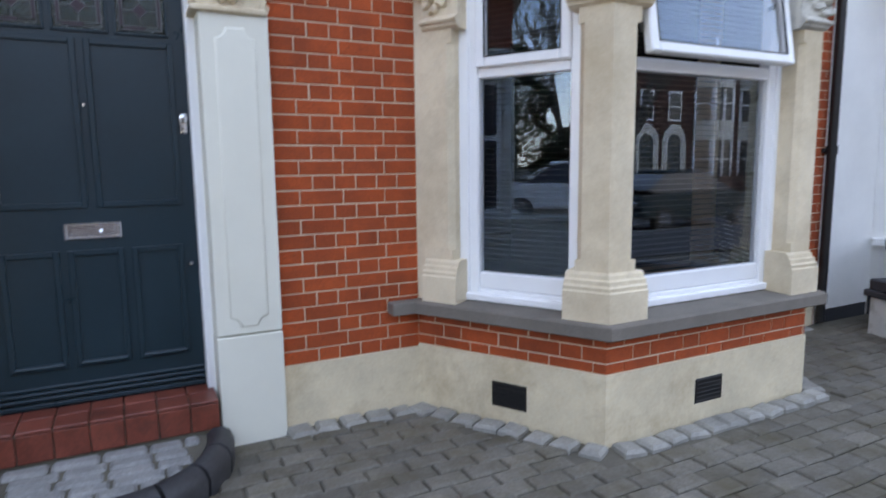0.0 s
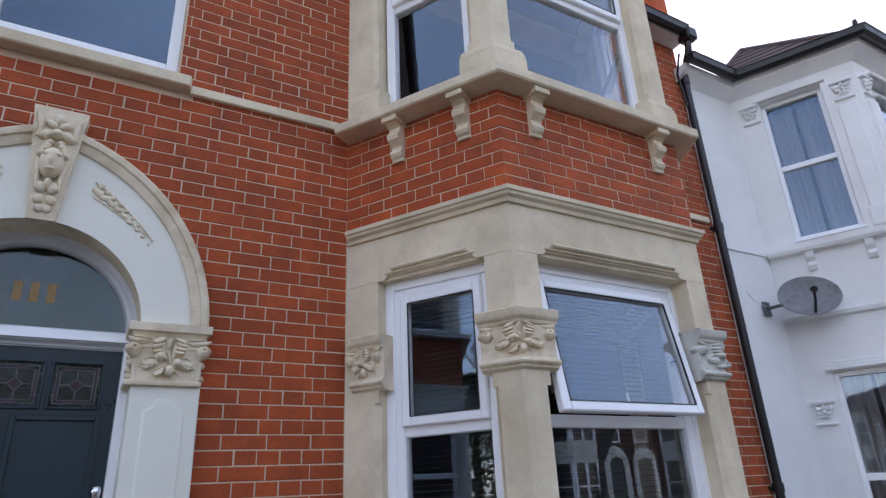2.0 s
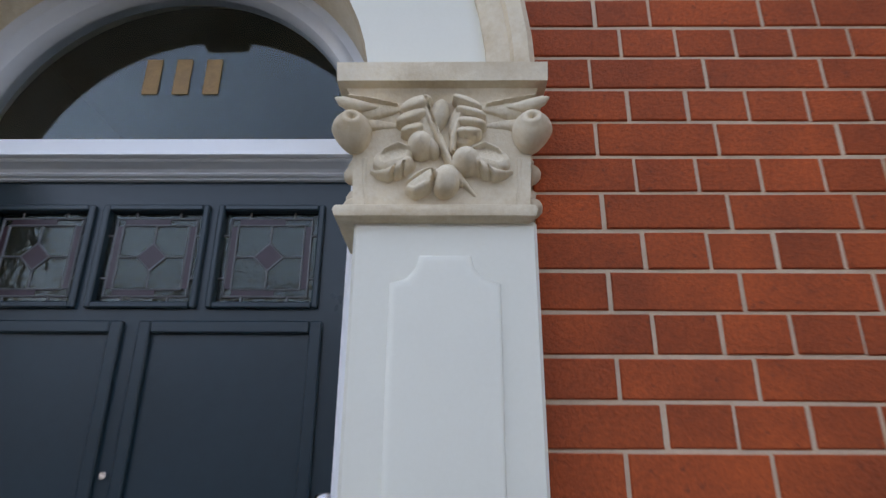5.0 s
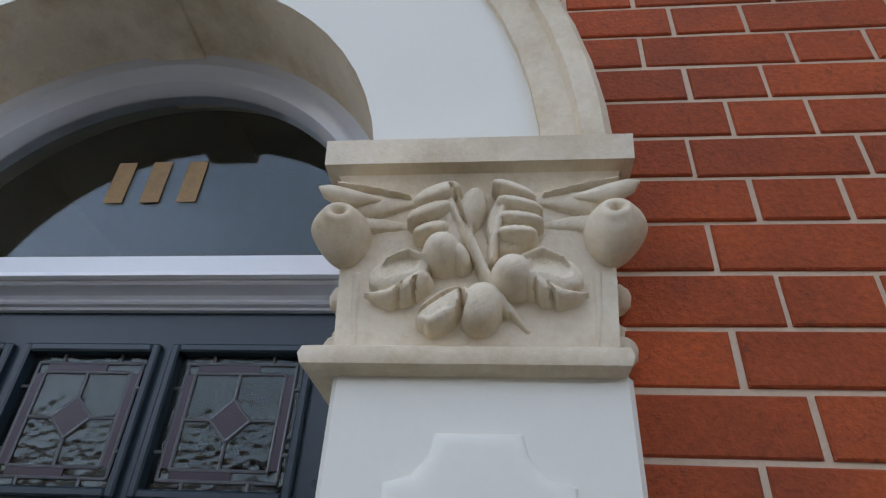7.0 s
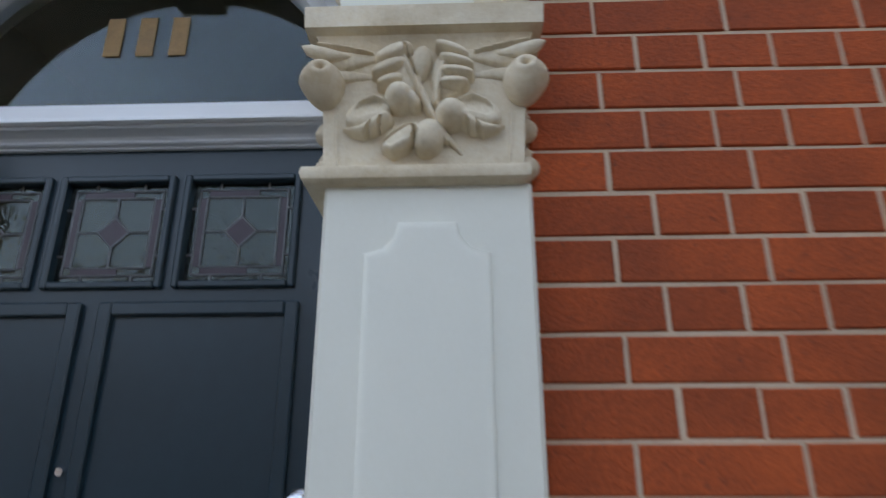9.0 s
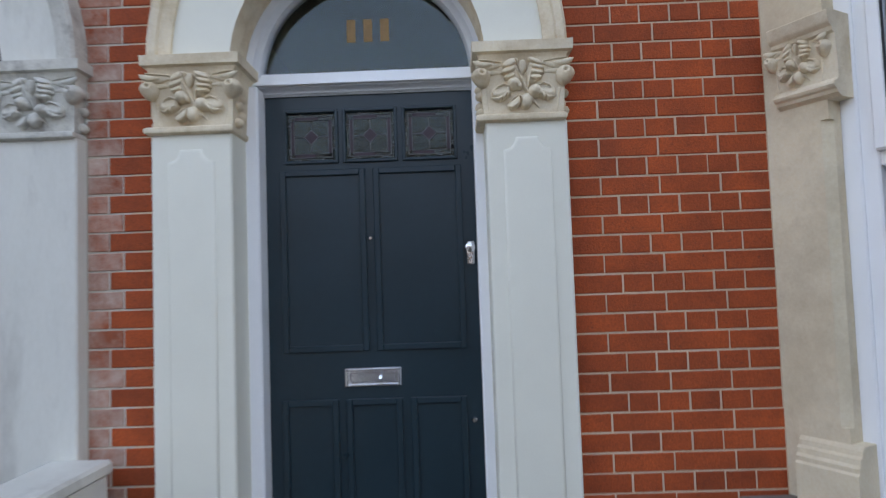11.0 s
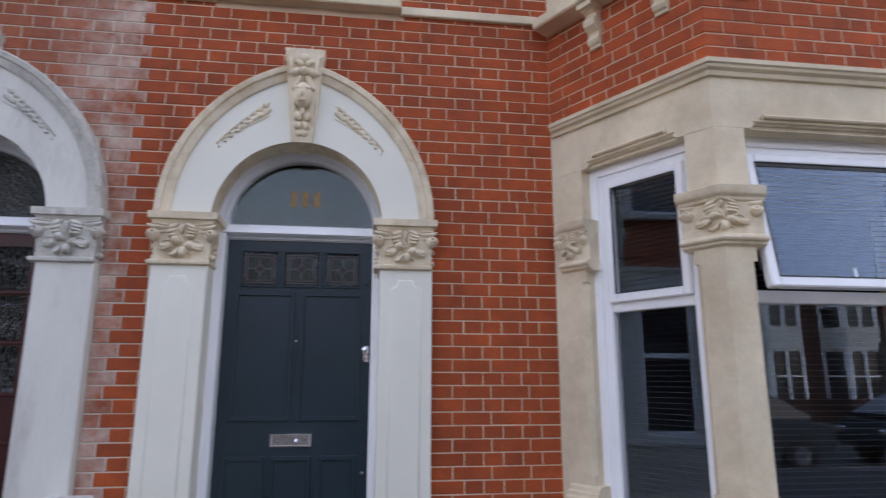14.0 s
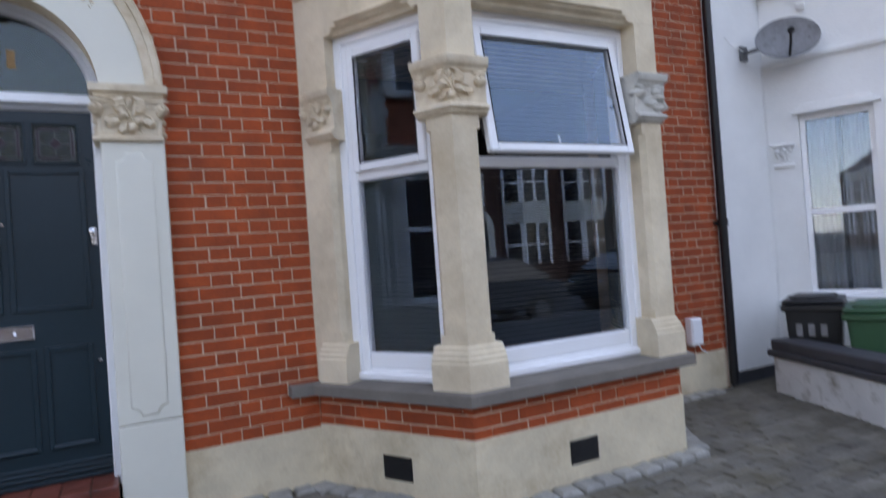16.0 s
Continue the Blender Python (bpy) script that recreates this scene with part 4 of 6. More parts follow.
# shouldered heads over the three lights: the lintel is cut away over each opening and filled with recessed rolls
for m, s0, s1 in ((CANT_L, 0.24, 0.955), (FRONT, 0.172, LEN_F - 0.17), (CANT_R, 0.19, LEN_R - 0.235)):
    last = LEN_F if m is FRONT else LEN_L if m is CANT_L else LEN_R
    for far, a, sd in ((0.0, s0, 1), (last, s1, -1)):
        bm = bmesh.new()
        prof = [(far, 2.765), (far, 2.8365), (a + sd * 0.115, 2.8365), (a + sd * 0.112, 2.828), (a + sd * 0.098, 2.822), (a + sd * 0.095, 2.812),
                (a + sd * 0.080, 2.806), (a + sd * 0.068, 2.796), (a + sd * 0.062, 2.782), (a + sd * 0.040, 2.766)]
        prism(bm, [m @ Vector((q, 0.0, z)) for q, z in prof], m.to_3x3() @ Vector((0, 0.20, 0)))
        part("shoulder", bm, CREAM, lintel)
    bm = bmesh.new()
    roll = [(0.02, 2.842), (-0.008, 2.842), (-0.020, 2.837), (-0.025, 2.828), (-0.020, 2.819), (-0.008, 2.814), (0.02, 2.812)]
    prism(bm, [m @ Vector((s0 + 0.108, y, z)) for y, z in roll], m.to_3x3() @ Vector((s1 - s0 - 0.216, 0, 0)))
    step = [(0.03, 2.814), (-0.002, 2.813), (-0.008, 2.806), (-0.004, 2.799), (0.008, 2.796), (0.012, 2.789), (0.026, 2.783), (0.030, 2.774), (0.06, 2.770), (0.20, 2.769), (0.20, 2.814)]
    prism(bm, [m @ Vector((s0 + 0.055, y, z)) for y, z in step], m.to_3x3() @ Vector((s1 - s0 - 0.11, 0, 0)))
    fill = [(0.03, 2.8385), (0.03, 2.768), (0.20, 2.767), (0.20, 2.8385)]
    prism(bm, [m @ Vector((s0 + 0.04, y, z)) for y, z in fill], m.to_3x3() @ Vector((s1 - s0 - 0.08, 0, 0)))
    part("window_head", bm, CREAM, lintel, "stepped and rolled stone head moulding")
bm = bmesh.new()
sweep(bm, [along(CANT_L, 0.03)] + BAY[1:], [(0.0, 3.045), (0.018, 3.048), (0.024, 3.070), (0.045, 3.082), (0.050, 3.096), (0.062, 3.102), (0.064, 3.126), (0.0, 3.142), (-0.1, 3.142), (-0.1, 3.045)])
part("cornice", bm, CREAM, bay, "moulded cream stone cornice", 25)
bm = bmesh.new()
sweep(bm, longer(BAY, 0.0, 0.0), [(0.088, 0.556), (0.095, 0.562), (0.095, 0.620), (0.085, 0.628), (-0.3, 0.640), (-0.3, 0.556)])
box(bm, 1.119, 1.32, W - 0.085, W + 0.02, 0.5565, 0.630, 0.006)
sill_low = solid("bay_sill", bm, SLATE, "rough dark grey stone sill round the bay", "sill")

upper = thing("upper_bay_surround", (2.53, 2.6, 3.9), "cream stone upper bay window surround with bracketed sill", "bay window")
bay_stone(upper, 3.91, 5.6, False)
bm = bmesh.new()
sweep(bm, BAY, [(0.0, 5.55), (0.0, 5.75), (-0.3, 5.75), (-0.3, 5.55)])
part("lintel", bm, CREAM, upper, "plain stone lintel")
bm = bmesh.new()
sweep(bm, BAY, [(0.0, 3.80), (0.135, 3.812), (0.145, 3.822), (0.145, 3.880), (0.135, 3.887), (-0.25, 3.93), (-0.25, 3.80)])
part("sill", bm, CREAM, upper, "deep projecting cream stone sill", 20)
for m, s in ((CANT_L, 0.42), (CANT_L, 0.895), (FRONT, 0.25), (FRONT, 1.295), (CANT_R, 0.3)):
    bm = bmesh.new()
    prof = [(0.0, 3.44), (0.028, 3.44), (0.032, 3.452), (0.026, 3.462), (0.045, 3.48), (0.055, 3.505), (0.048, 3.53), (0.034, 3.548), (0.036, 3.57), (0.055, 3.59),
            (0.082, 3.615), (0.090, 3.645), (0.080, 3.672), (0.060, 3.69), (0.062, 3.72), (0.085, 3.738), (0.10, 3.742), (0.10, 3.762), (0.115, 3.768), (0.115, 3.80), (0.0, 3.80)]
    prism(bm, [m @ Vector((s - 0.042, 0.005 - o, 3.81 - 0.80 * (3.80 - z))) for o, z in prof], m.to_3x3() @ Vector((0.084, 0, 0)))
    box(bm, s - 0.056, s + 0.056, -0.125, 0.0, 3.772, 3.81, 0.004, m)
    part("bracket", bm, CREAM, upper, "scrolled stone bracket")

# ---- string course and sills on the flat wall ----
bm = bmesh.new()
for a, b in ((0.285, 1.24), (-1.26, -0.915), (4.02, 5.02)):
    box(bm, a, b, W - 0.035, W + 0.05, 3.876, 3.938, 0.006)
solid("string_course", bm, CREAM, "thin cream stone string course along the brick wall", "string course")
bm = bmesh.new()
for a, b in ((-1.56, -1.262), (-5.1, -2.74)):
    box(bm, a, b, W - 0.035, W + 0.05, 3.87, 3.935, 0.006)
solid("string_course_neighbour", bm, OLD_PAINT, "dirty white string course of the adjoining house", "string course")


# ---- windows ----
def window(name, m, s0, s1, z0, z1, mid, inset, label, tilt=0.0, skew=0.0, blind=True, curtain=False, slant=4, jambs=(0.068, 0.068, 0.068)):
    """A white plastic window: fixed light below, hinged light above, slatted blind or net curtain behind."""
    c = m @ Vector(((s0 + s1) / 2, inset, z0))
    root = thing(name, c, label, "window", "", "structure")
    lm = m @ pose((s0 + s1) / 2, inset, 0, 0, 0, skew)
    w = (s1 - s0) / 2
    (fl, fr, ft), foot, y0, y1 = jambs, 0.152, 0.0, 0.07
    bm = bmesh.new()
    box(bm, -w, -w + fl, y0, y1, z0, z1, 0.006, lm)
    box(bm, w - fr, w, y0, y1, z0, z1, 0.006, lm)
    box(bm, -w + fl, w - fr, y0, y1, z1 - ft, z1, 0.006, lm)
    if ft > 0.09:
        # an outer rim stands proud of the wide jambs
        for x0, x1, p, q in ((-w, -w + fl - 0.055, z0, z1), (w - fr + 0.055, w, z0, z1), (-w + fl - 0.055, w - fr + 0.055, z1 - ft + 0.055, z1)):
            if x1 - x0 > 0.012:
                box(bm, x0, x1, y0 - 0.014, y0 + 0.004, p, q, 0.005, lm)
    box(bm, -w + fl, w - fr, y0, y1, z0, z0 + 0.055, 0.006, lm)
    box(bm, -w + fl, w - fr, y0 + 0.008, y1, z0 + 0.055, z0 + foot, 0.008, lm)
    if mid:
        box(bm, -w + fl, w - fr, y0 + 0.004, y1, mid - 0.036, mid + 0.03, 0.006, lm)
    box(bm, -w - 0.01, w + 0.01, -0.028, 0.02, z0 - 0.012, z0 + 0.032, 0.008, lm)
    part("window_frame", bm, WHITE, root, "white plastic frame")

    def glaze(a, b, p, q, parent, mm, y=0.035):
        bm = bmesh.new()
        box(bm, a, b, y, y + 0.006, p, q, 0, mm)
        g = part("pane", bm, GLASS, parent, "clear reflecting glass")
        g.visible_shadow = False
    low_top = mid - 0.036 if mid else z1 - ft
    glaze(-w + fl - 0.004, w - fr + 0.004, z0 + foot - 0.004, low_top + 0.004, root, lm)
    if mid:
        p, q = mid + 0.018, z1 - ft + 0.012
        a, b, g = -w + fl - 0.006, w - fr + 0.006, 0.054
        hinge = lm @ pose(0, -0.016, q, tilt, 0, 0)
        bm = bmesh.new()
        h = p - q
        for x0, x1, h0, h1 in ((a, a + g, h, 0), (b - g, b, h, 0), (a + g, b - g, -g, 0), (a + g, b - g, h, h + g)):
            box(bm, x0, x1, -0.012, 0.045, h0, h1, 0.008, hinge)
        sash = part("sash", bm, WHITE, root, "white top-hung opening light")
        bm = bmesh.new()
        t = 0.0022
        for x0, x1, h0, h1 in ((a + g - t, a + g + t, h + g, -g), (b - g - t, b - g + t, h + g, -g), (a + g, b - g, -g - t, -g + t), (a + g, b - g, h + g - t, h + g + t)):
            box(bm, x0, x1, -0.0126, 0.0, h0, h1, 0, hinge)
        part("glazing_gasket", bm, BLACK_PLASTIC, sash)
        bm = bmesh.new()
        box(bm, a + g - 0.004, b - g + 0.004, 0.012, 0.018, h + g - 0.004, -g + 0.004, 0, hinge)
        ob = part("pane", bm, GLASS, sash, "clear reflecting glass")
        ob.visible_shadow = False
        if tilt:
            bm = bmesh.new()
            box(bm, -0.012, 0.012, 0.045, 0.075, h + 0.01, h + 0.04, 0.004, hinge)
            box(bm, -0.006, 0.006, 0.06, 0.07, h + 0.03, h + 0.13, 0.003, hinge)
            part("catch", bm, WHITE, sash, "white window catch")
            for x in (a, b - 0.02):
                bm = bmesh.new()
                box(bm, x, x + 0.012, 0.045, 0.11, h * 0.55, h * 0.55 + 0.02, 0, hinge)
                box(bm, x, x + 0.012, 0.03, 0.06, h * 0.35, h * 0.85, 0, hinge)
                part("stay_arm", bm, LEAD, sash, "metal friction stay")
    if blind:
        bl = thing("venetian_blind", lm @ Vector((0, 0.13, z1 - 0.08)), "grey slatted blind hanging closed behind the window", "blind", "blinds behind the windows")
        bm = bmesh.new()
        box(bm, -w + 0.03, w - 0.03, 0.11, 0.15, z1 - 0.09, z1 - 0.05, 0.004, lm)
        part("headrail", bm, WHITE, bl)
        n = int((z1 - z0 - 0.16) / 0.03)
        slat = None
        for k in range(n):
            z = z1 - 0.115 - 0.03 * k
            mm = lm @ pose(0, 0.13, z, slant, 0, 0)
            if slat is None:
                bm = bmesh.new()
                box(bm, -w + 0.035, w - 0.035, -0.0115 - slant * 0.0001, 0.0115 + slant * 0.0001, -0.0007, 0.0007)
                slat = finish(bm, "slat", BLIND)
            ob = new("slat", slat)
            ob.parent = bl
            ob.matrix_parent_inverse = Matrix.Translation(-bl.location)
            ob.matrix_basis = mm
        bm = bmesh.new()
        for s in (-0.6, 0.6):
            tube(bm, [lm @ Vector((s * w, 0.118, z1 - 0.09)), lm @ Vector((s * w, 0.118, z0 + 0.09))], 0.0012, 5)
        part("ladder_cord", bm, BLIND, bl)
    if curtain:
        net_curtain(lm, w, z0, z1, NET)
    return root


def net_curtain(lm, w, z0, z1, cloth):
    cu = thing("net_curtain", lm @ Vector((0, 0.14, z1)), "white curtain hanging in soft folds behind glass", "curtain", "curtains behind the windows")
    for a, b in ((-w + 0.03, -0.02), (0.02, w - 0.03)):
        bm = bmesh.new()
        n = 48
        rows = [[bm.verts.new(lm @ Vector((a + (b - a) * i / n, 0.16 + 0.020 * math.sin(i * 0.52 + 0.8 * math.sin(i * 0.21)) + 0.012 * math.sin(i * 0.17 + a * 9), z))) for i in range(n + 1)]
                for z in (z0 + 0.03, z1 - 0.03)]
        back = [[bm.verts.new(v.co + lm.to_3x3() @ Vector((0, 0.003, 0))) for v in r] for r in rows]
        for r in (rows, back):
            for i in range(n):
                bm.faces.new((r[0][i], r[0][i + 1], r[1][i + 1], r[1][i]))
        part("drape", bm, cloth, cu, "", 60)


window("window_1", CANT_L, 0.236, 0.958, 0.648, 2.772, 1.895, 0.10, "white framed side window of the lower bay with slatted blind", 0, 1.5, jambs=(0.117, 0.082, 0.115))
window("window_2", FRONT, 0.165, LEN_F - 0.165, 0.648, 2.772, 1.895, 0.135, "white framed front bay window with its top light propped open", -9.5,
       jambs=(0.070, 0.095, 0.115))
window("window_3", CANT_R, 0.18, LEN_R - 0.225, 0.648, 2.772, 1.895, 0.10, "white framed far side window of the lower bay", slant=62, jambs=(0.09, 0.09, 0.115))
window("window_4", CANT_L, 0.26, 0.945, 3.918, 5.58, 4.88, 0.10, "white framed side window of the upper bay", 0, 0.0, False)
window("window_5", FRONT, 0.155, LEN_F - 0.155, 3.918, 5.58, 4.88, 0.10, "white framed front window of the upper bay", 0, 0, False)
window("window_6", CANT_R, 0.18, LEN_R - 0.225, 3.918, 5.58, 4.88, 0.10, "white framed far side window of the upper bay", 0, 0, False)
window("window_7", FLAT, -0.80, 0.21, 3.975, 5.5, 4.85, 0.07, "white framed window above the front door", 0, 0, False)
window("window_8", FLAT, -2.73, -1.76, 3.975, 5.5, 4.85, 0.07, "white framed neighbouring window with net curtains", 0, 0, False, True)
for name, a, b, stone in (("window_sill_over_door", -0.912, 0.282, CREAM), ("window_sill_neighbour", -2.74, -1.57, OLD_PAINT)):
    bm = bmesh.new()
    box(bm, a, b, W - 0.085, W + 0.12, 3.895, 3.972, 0.008)
    solid(name, bm, stone, "projecting cream stone window sill", "sill")

# ---- air bricks and meter box ----
def air_brick(m, s, z, label):
    root = thing("air_vent", m @ Vector((s, -0.012, z)), label, "air vent", "vents in the plinth")
    bm = bmesh.new()
    box(bm, s - 0.105, s + 0.105, -0.016, -0.004, z - 0.070, z + 0.070, 0.004, m)
    part("backing", bm, BLACK_PLASTIC, root)
    for k in range(6):
        bm = bmesh.new()
        box(bm, s - 0.097, s + 0.097, -0.021, -0.013, z - 0.062 + 0.023 * k, z - 0.052 + 0.023 * k, 0.001, m)
        part("louvre", bm, BLACK_PLASTIC, root)


air_brick(CANT_L, 0.598, 0.153, "black louvred air vent in the cream plinth")
air_brick(FRONT, 0.722, 0.168, "black louvred air vent in the cream plinth")
box_root = thing("meter_box", (4.655, W, 0.54), "small white plastic meter box on the brick wall", "meter box")
bm = bmesh.new()
box(bm, 4.585, 4.725, W - 0.07, W + 0.01, 0.425, 0.665, 0.014, None, 2)
body = part("case", bm, WHITE, box_root)
bm = bmesh.new()
box(bm, 4.595, 4.715, W - 0.078, W - 0.066, 0.44, 0.65, 0.006)
part("lid", bm, WHITE, body)
bm = bmesh.new()
tube(bm, [(4.70, W - 0.03, 0.43), (4.74, W - 0.03, 0.37), (4.80, W - 0.03, 0.345)], 0.006, 6)
part("cable", bm, WHITE, box_root)

# ---- doorstep, landing and edging ----
bm = bmesh.new()
box(bm, -0.82, 0.17, 3.34, 3.60, -0.04, 0.246)
step = solid("door_step", bm, SAND, "doorstep laid with red quarry tiles", "step", "structure")
for k in range(7):
    for row in range(3):
        bm = bmesh.new()
        a = -0.82 + 0.143 * k
        b = min(a + 0.138, 0.168)
        if row == 1:
            box(bm, a, b, 3.326, 3.342, 0.110, 0.242, 0.004)
        elif row == 0:
            box(bm, a, b, 3.324, 3.476, 0.244, 0.260, 0.005)
        else:
            box(bm, a, b, 3.481, 3.60, 0.244, 0.259, 0.004)
        part("tile", bm, TILE, step)

LAND_X, LAND_Y, LAND_RX, LAND_RY = -0.33, 3.30, 0.45, 0.50
bm = bmesh.new()
prism(bm, [(LAND_X + LAND_RX * math.cos(a), LAND_Y + LAND_RY * math.sin(a), -0.04) for a in [math.pi * (1 + i / 20) for i in range(21)]] +
      [(LAND_X + 0.44, 3.34, -0.04), (LAND_X - 0.44, 3.34, -0.04)], (0, 0, 0.125))
landing = solid("door_landing", bm, SAND, "half-round cobbled landing before the step", "landing")
rnd = random.Random(5)
for r in range(6):
    y = 3.322 - 0.095 * r
    half = LAND_RX * math.sqrt(max(0, 1 - (max(LAND_Y - y + 0.05, 0) / LAND_RY) ** 2)) - 0.045
    x = LAND_X - half + (0.02 if r % 2 else 0)
    while x < LAND_X + half - 0.05:
        w = min(rnd.uniform(0.15, 0.21), LAND_X + half - x)
        bm = bmesh.new()
        box(bm, x, x + w - 0.010, y - 0.086, y, 0.06, 0.100 + rnd.uniform(-0.005, 0.006), 0.014)
        part("cobble", bm, COBBLE, landing)
        x += w
edging = thing("landing_edging", (LAND_X, LAND_Y - LAND_RY, 0), "dark rounded clay edging round the landing", "edging")
for k in range(8):
    a0, a1 = math.pi * (1 + k / 8 + 0.003), math.pi * (1 + (k + 1) / 8 - 0.003)
    bm = bmesh.new()
    arcs = [(LAND_X + (LAND_RX + 0.0) * math.cos(a0 + (a1 - a0) * i / 5), LAND_Y + (LAND_RY + 0.0) * math.sin(a0 + (a1 - a0) * i / 5)) for i in range(6)]
    sweep(bm, arcs, [(0.10, -0.03), (0.104, 0.07), (0.088, 0.108), (0.055, 0.132), (0.012, 0.132), (-0.020, 0.105), (-0.026, -0.03)])
    part("edging_block", bm, KERB, edging, "", 50)

# ---- low dividing walls ----
bm = bmesh.new()
box(bm, -1.53, -1.325, -1.6, 3.36, -0.05, 0.80, 0.006)
divider = solid("divider_wall", bm, OLD_PAINT, "low white painted wall between the two front doors", "wall")
bm = bmesh.new()
box(bm, -1.55, -1.308, -1.62, 3.37, 0.802, 0.858, 0.012)
part("coping", bm, OLD_PAINT, divider, "white painted coping")
low_m, low_len = frame_of((5.16, 3.02), (4.22, 0.60))
bm = bmesh.new()
box(bm, 0, low_len, 0.0, 0.2, -0.2, 0.305, 0.008, low_m)
low = solid("forecourt_wall", bm, OLD_WHITE, "low stained and peeling white forecourt wall with dark coping", "wall")
bm = bmesh.new()
box(bm, -0.03, low_len, -0.04, 0.24, 0.307, 0.362, 0.01, low_m)
box(bm, 0.0, low_len, -0.02, 0.22, 0.362, 0.452, 0.012, low_m)
part("coping", bm, COPING, low, "dark painted coping")


# ---- bins ----
def wheelie_bin(name, m, w, d, h, material, label, mark):
    root = thing(name, m @ Vector((0, 0, 0)), label, "bin", "bins behind the low wall")
    bm = bmesh.new()
    lo, hi = 0.80, 1.0
    a = [m @ Vector((x * w * lo / 2, y * d * lo / 2, 0.03)) for x, y in ((-1, -1), (1, -1), (1, 1), (-1, 1))]
    b = [m @ Vector((x * w * hi / 2, y * d * hi / 2, h)) for x, y in ((-1, -1), (1, -1), (1, 1), (-1, 1))]
    va, vb = [bm.verts.new(p) for p in a], [bm.verts.new(p) for p in b]
    for i in range(4):
        bm.faces.new((va[i], va[(i + 1) % 4], vb[(i + 1) % 4], vb[i]))
    bm.faces.new(va)
    bm.faces.new(vb)
    bmesh.ops.bevel(bm, geom=bm.edges[:], offset=0.02, segments=2, affect='EDGES')
    body = part("body", bm, material, root, "", 40)
    bm = bmesh.new()
    box(bm, -w / 2 - 0.025, w / 2 + 0.025, -d / 2 - 0.03, d / 2 + 0.02, h - 0.06, h - 0.005, 0.012, m)
    part("rim", bm, material, body)
    bm = bmesh.new()
    box(bm, -w / 2 - 0.02, w / 2 + 0.02, -d / 2 - 0.035, d / 2 + 0.03, h, h + 0.035, 0.015, m)
    box(bm, -w / 2 + 0.04, w / 2 - 0.04, -d / 2 + 0.03, d / 2 - 0.03, h + 0.03, h + 0.06, 0.02, m)
    part("lid", bm, material, root)
    for s in (-1, 1):
        bm = bmesh.new()
        tube(bm, [m @ Vector((s * (w / 2 - 0.02), d / 2 - 0.02, 0.09)), m @ Vector((s * (w / 2 + 0.03), d / 2 - 0.02, 0.09))], 0.09, 16)
        part("wheel", bm, BLACK_PLASTIC, root, "", 40)
    if mark:
        for k in range(3):
            bm = bmesh.new()
            box(bm, -0.13 + 0.09 * k, -0.085 + 0.09 * k, -d / 2 - 0.004, -d / 2 + 0.03, h - 0.27, h - 0.17, 0, m)
            part("painted_bar", bm, DISH, root, "white painted bar")


wheelie_bin("wheelie_bin", pose(5.56, 2.88, -0.10, 0, 0, -62), 0.42, 0.46, 0.84, BLACK_PLASTIC, "black plastic bin with white painted marks", True)
wheelie_bin("wheelie_bin", pose(5.56, 2.28, -0.10, 0, 0, -64), 0.56, 0.56, 0.80, GREEN, "dark green plastic bin with closed lid", False)

# ---- downpipe and gutters ----
pipe = thing("downpipe", (5.10, W - 0.06, 0), "black plastic downpipe at the party line", "downpipe")
bm = bmesh.new()
tube(bm, [(5.10, W - 0.055, 0.02), (5.10, W - 0.055, 5.55), (5.10, W - 0.075, 5.66), (5.06, W - 0.20, 5.82), (5.06, W - 0.22, 5.98)], 0.037, 12)
part("pipe", bm, BLACK_PLASTIC, pipe, "", 40)
for z in (1.45, 3.80, 5.50):
    bm = bmesh.new()
    tube(bm, [(5.10, W - 0.055, z), (5.10, W - 0.055, z + 0.07)], 0.046, 12)
    box(bm, 5.04, 5.16, W - 0.03, W + 0.01, z + 0.015, z + 0.05, 0.004)
    part("pipe_collar", bm, BLACK_PLASTIC, pipe, "", 40)
bm = bmesh.new()
box(bm, 4.99, 5.14, W - 0.30, W - 0.14, 5.93, 6.08, 0.02)
tube(bm, [(5.02, W - 0.07, 5.2), (5.0, W - 0.05, 5.6), (5.05, W - 0.09, 5.86)], 0.012, 6)
part("hopper", bm, BLACK_PLASTIC, pipe)


def gutter(name, path, z, label):
    bm = bmesh.new()
    sweep(bm, path, [(0.0, z), (0.03, z - 0.045), (0.08, z - 0.055), (0.115, z - 0.03), (0.125, z + 0.03), (0.135, z + 0.035), (0.12, z + 0.04), (0.0, z + 0.04)])
    return solid(name, bm, BLACK_PLASTIC, label, "gutter", "thing", 30)


gutter("gutter", [(-5.2, W - 0.16), (1.2, W - 0.16)], 6.06, "black plastic gutter along the brick house eaves")
gutter("gutter", [(3.85, W - 0.16), (5.04, W - 0.16)], 6.06, "black plastic gutter beside the brick bay")
bm = bmesh.new()
box(bm, -5.2, 1.2, W - 0.18, W, 6.0, 6.1, 0.005)
box(bm, 3.85, 5.1, W - 0.18, W, 6.0, 6.1, 0.005)
solid("soffit", bm, OLD_PAINT, "white painted soffit under the eaves", "soffit")

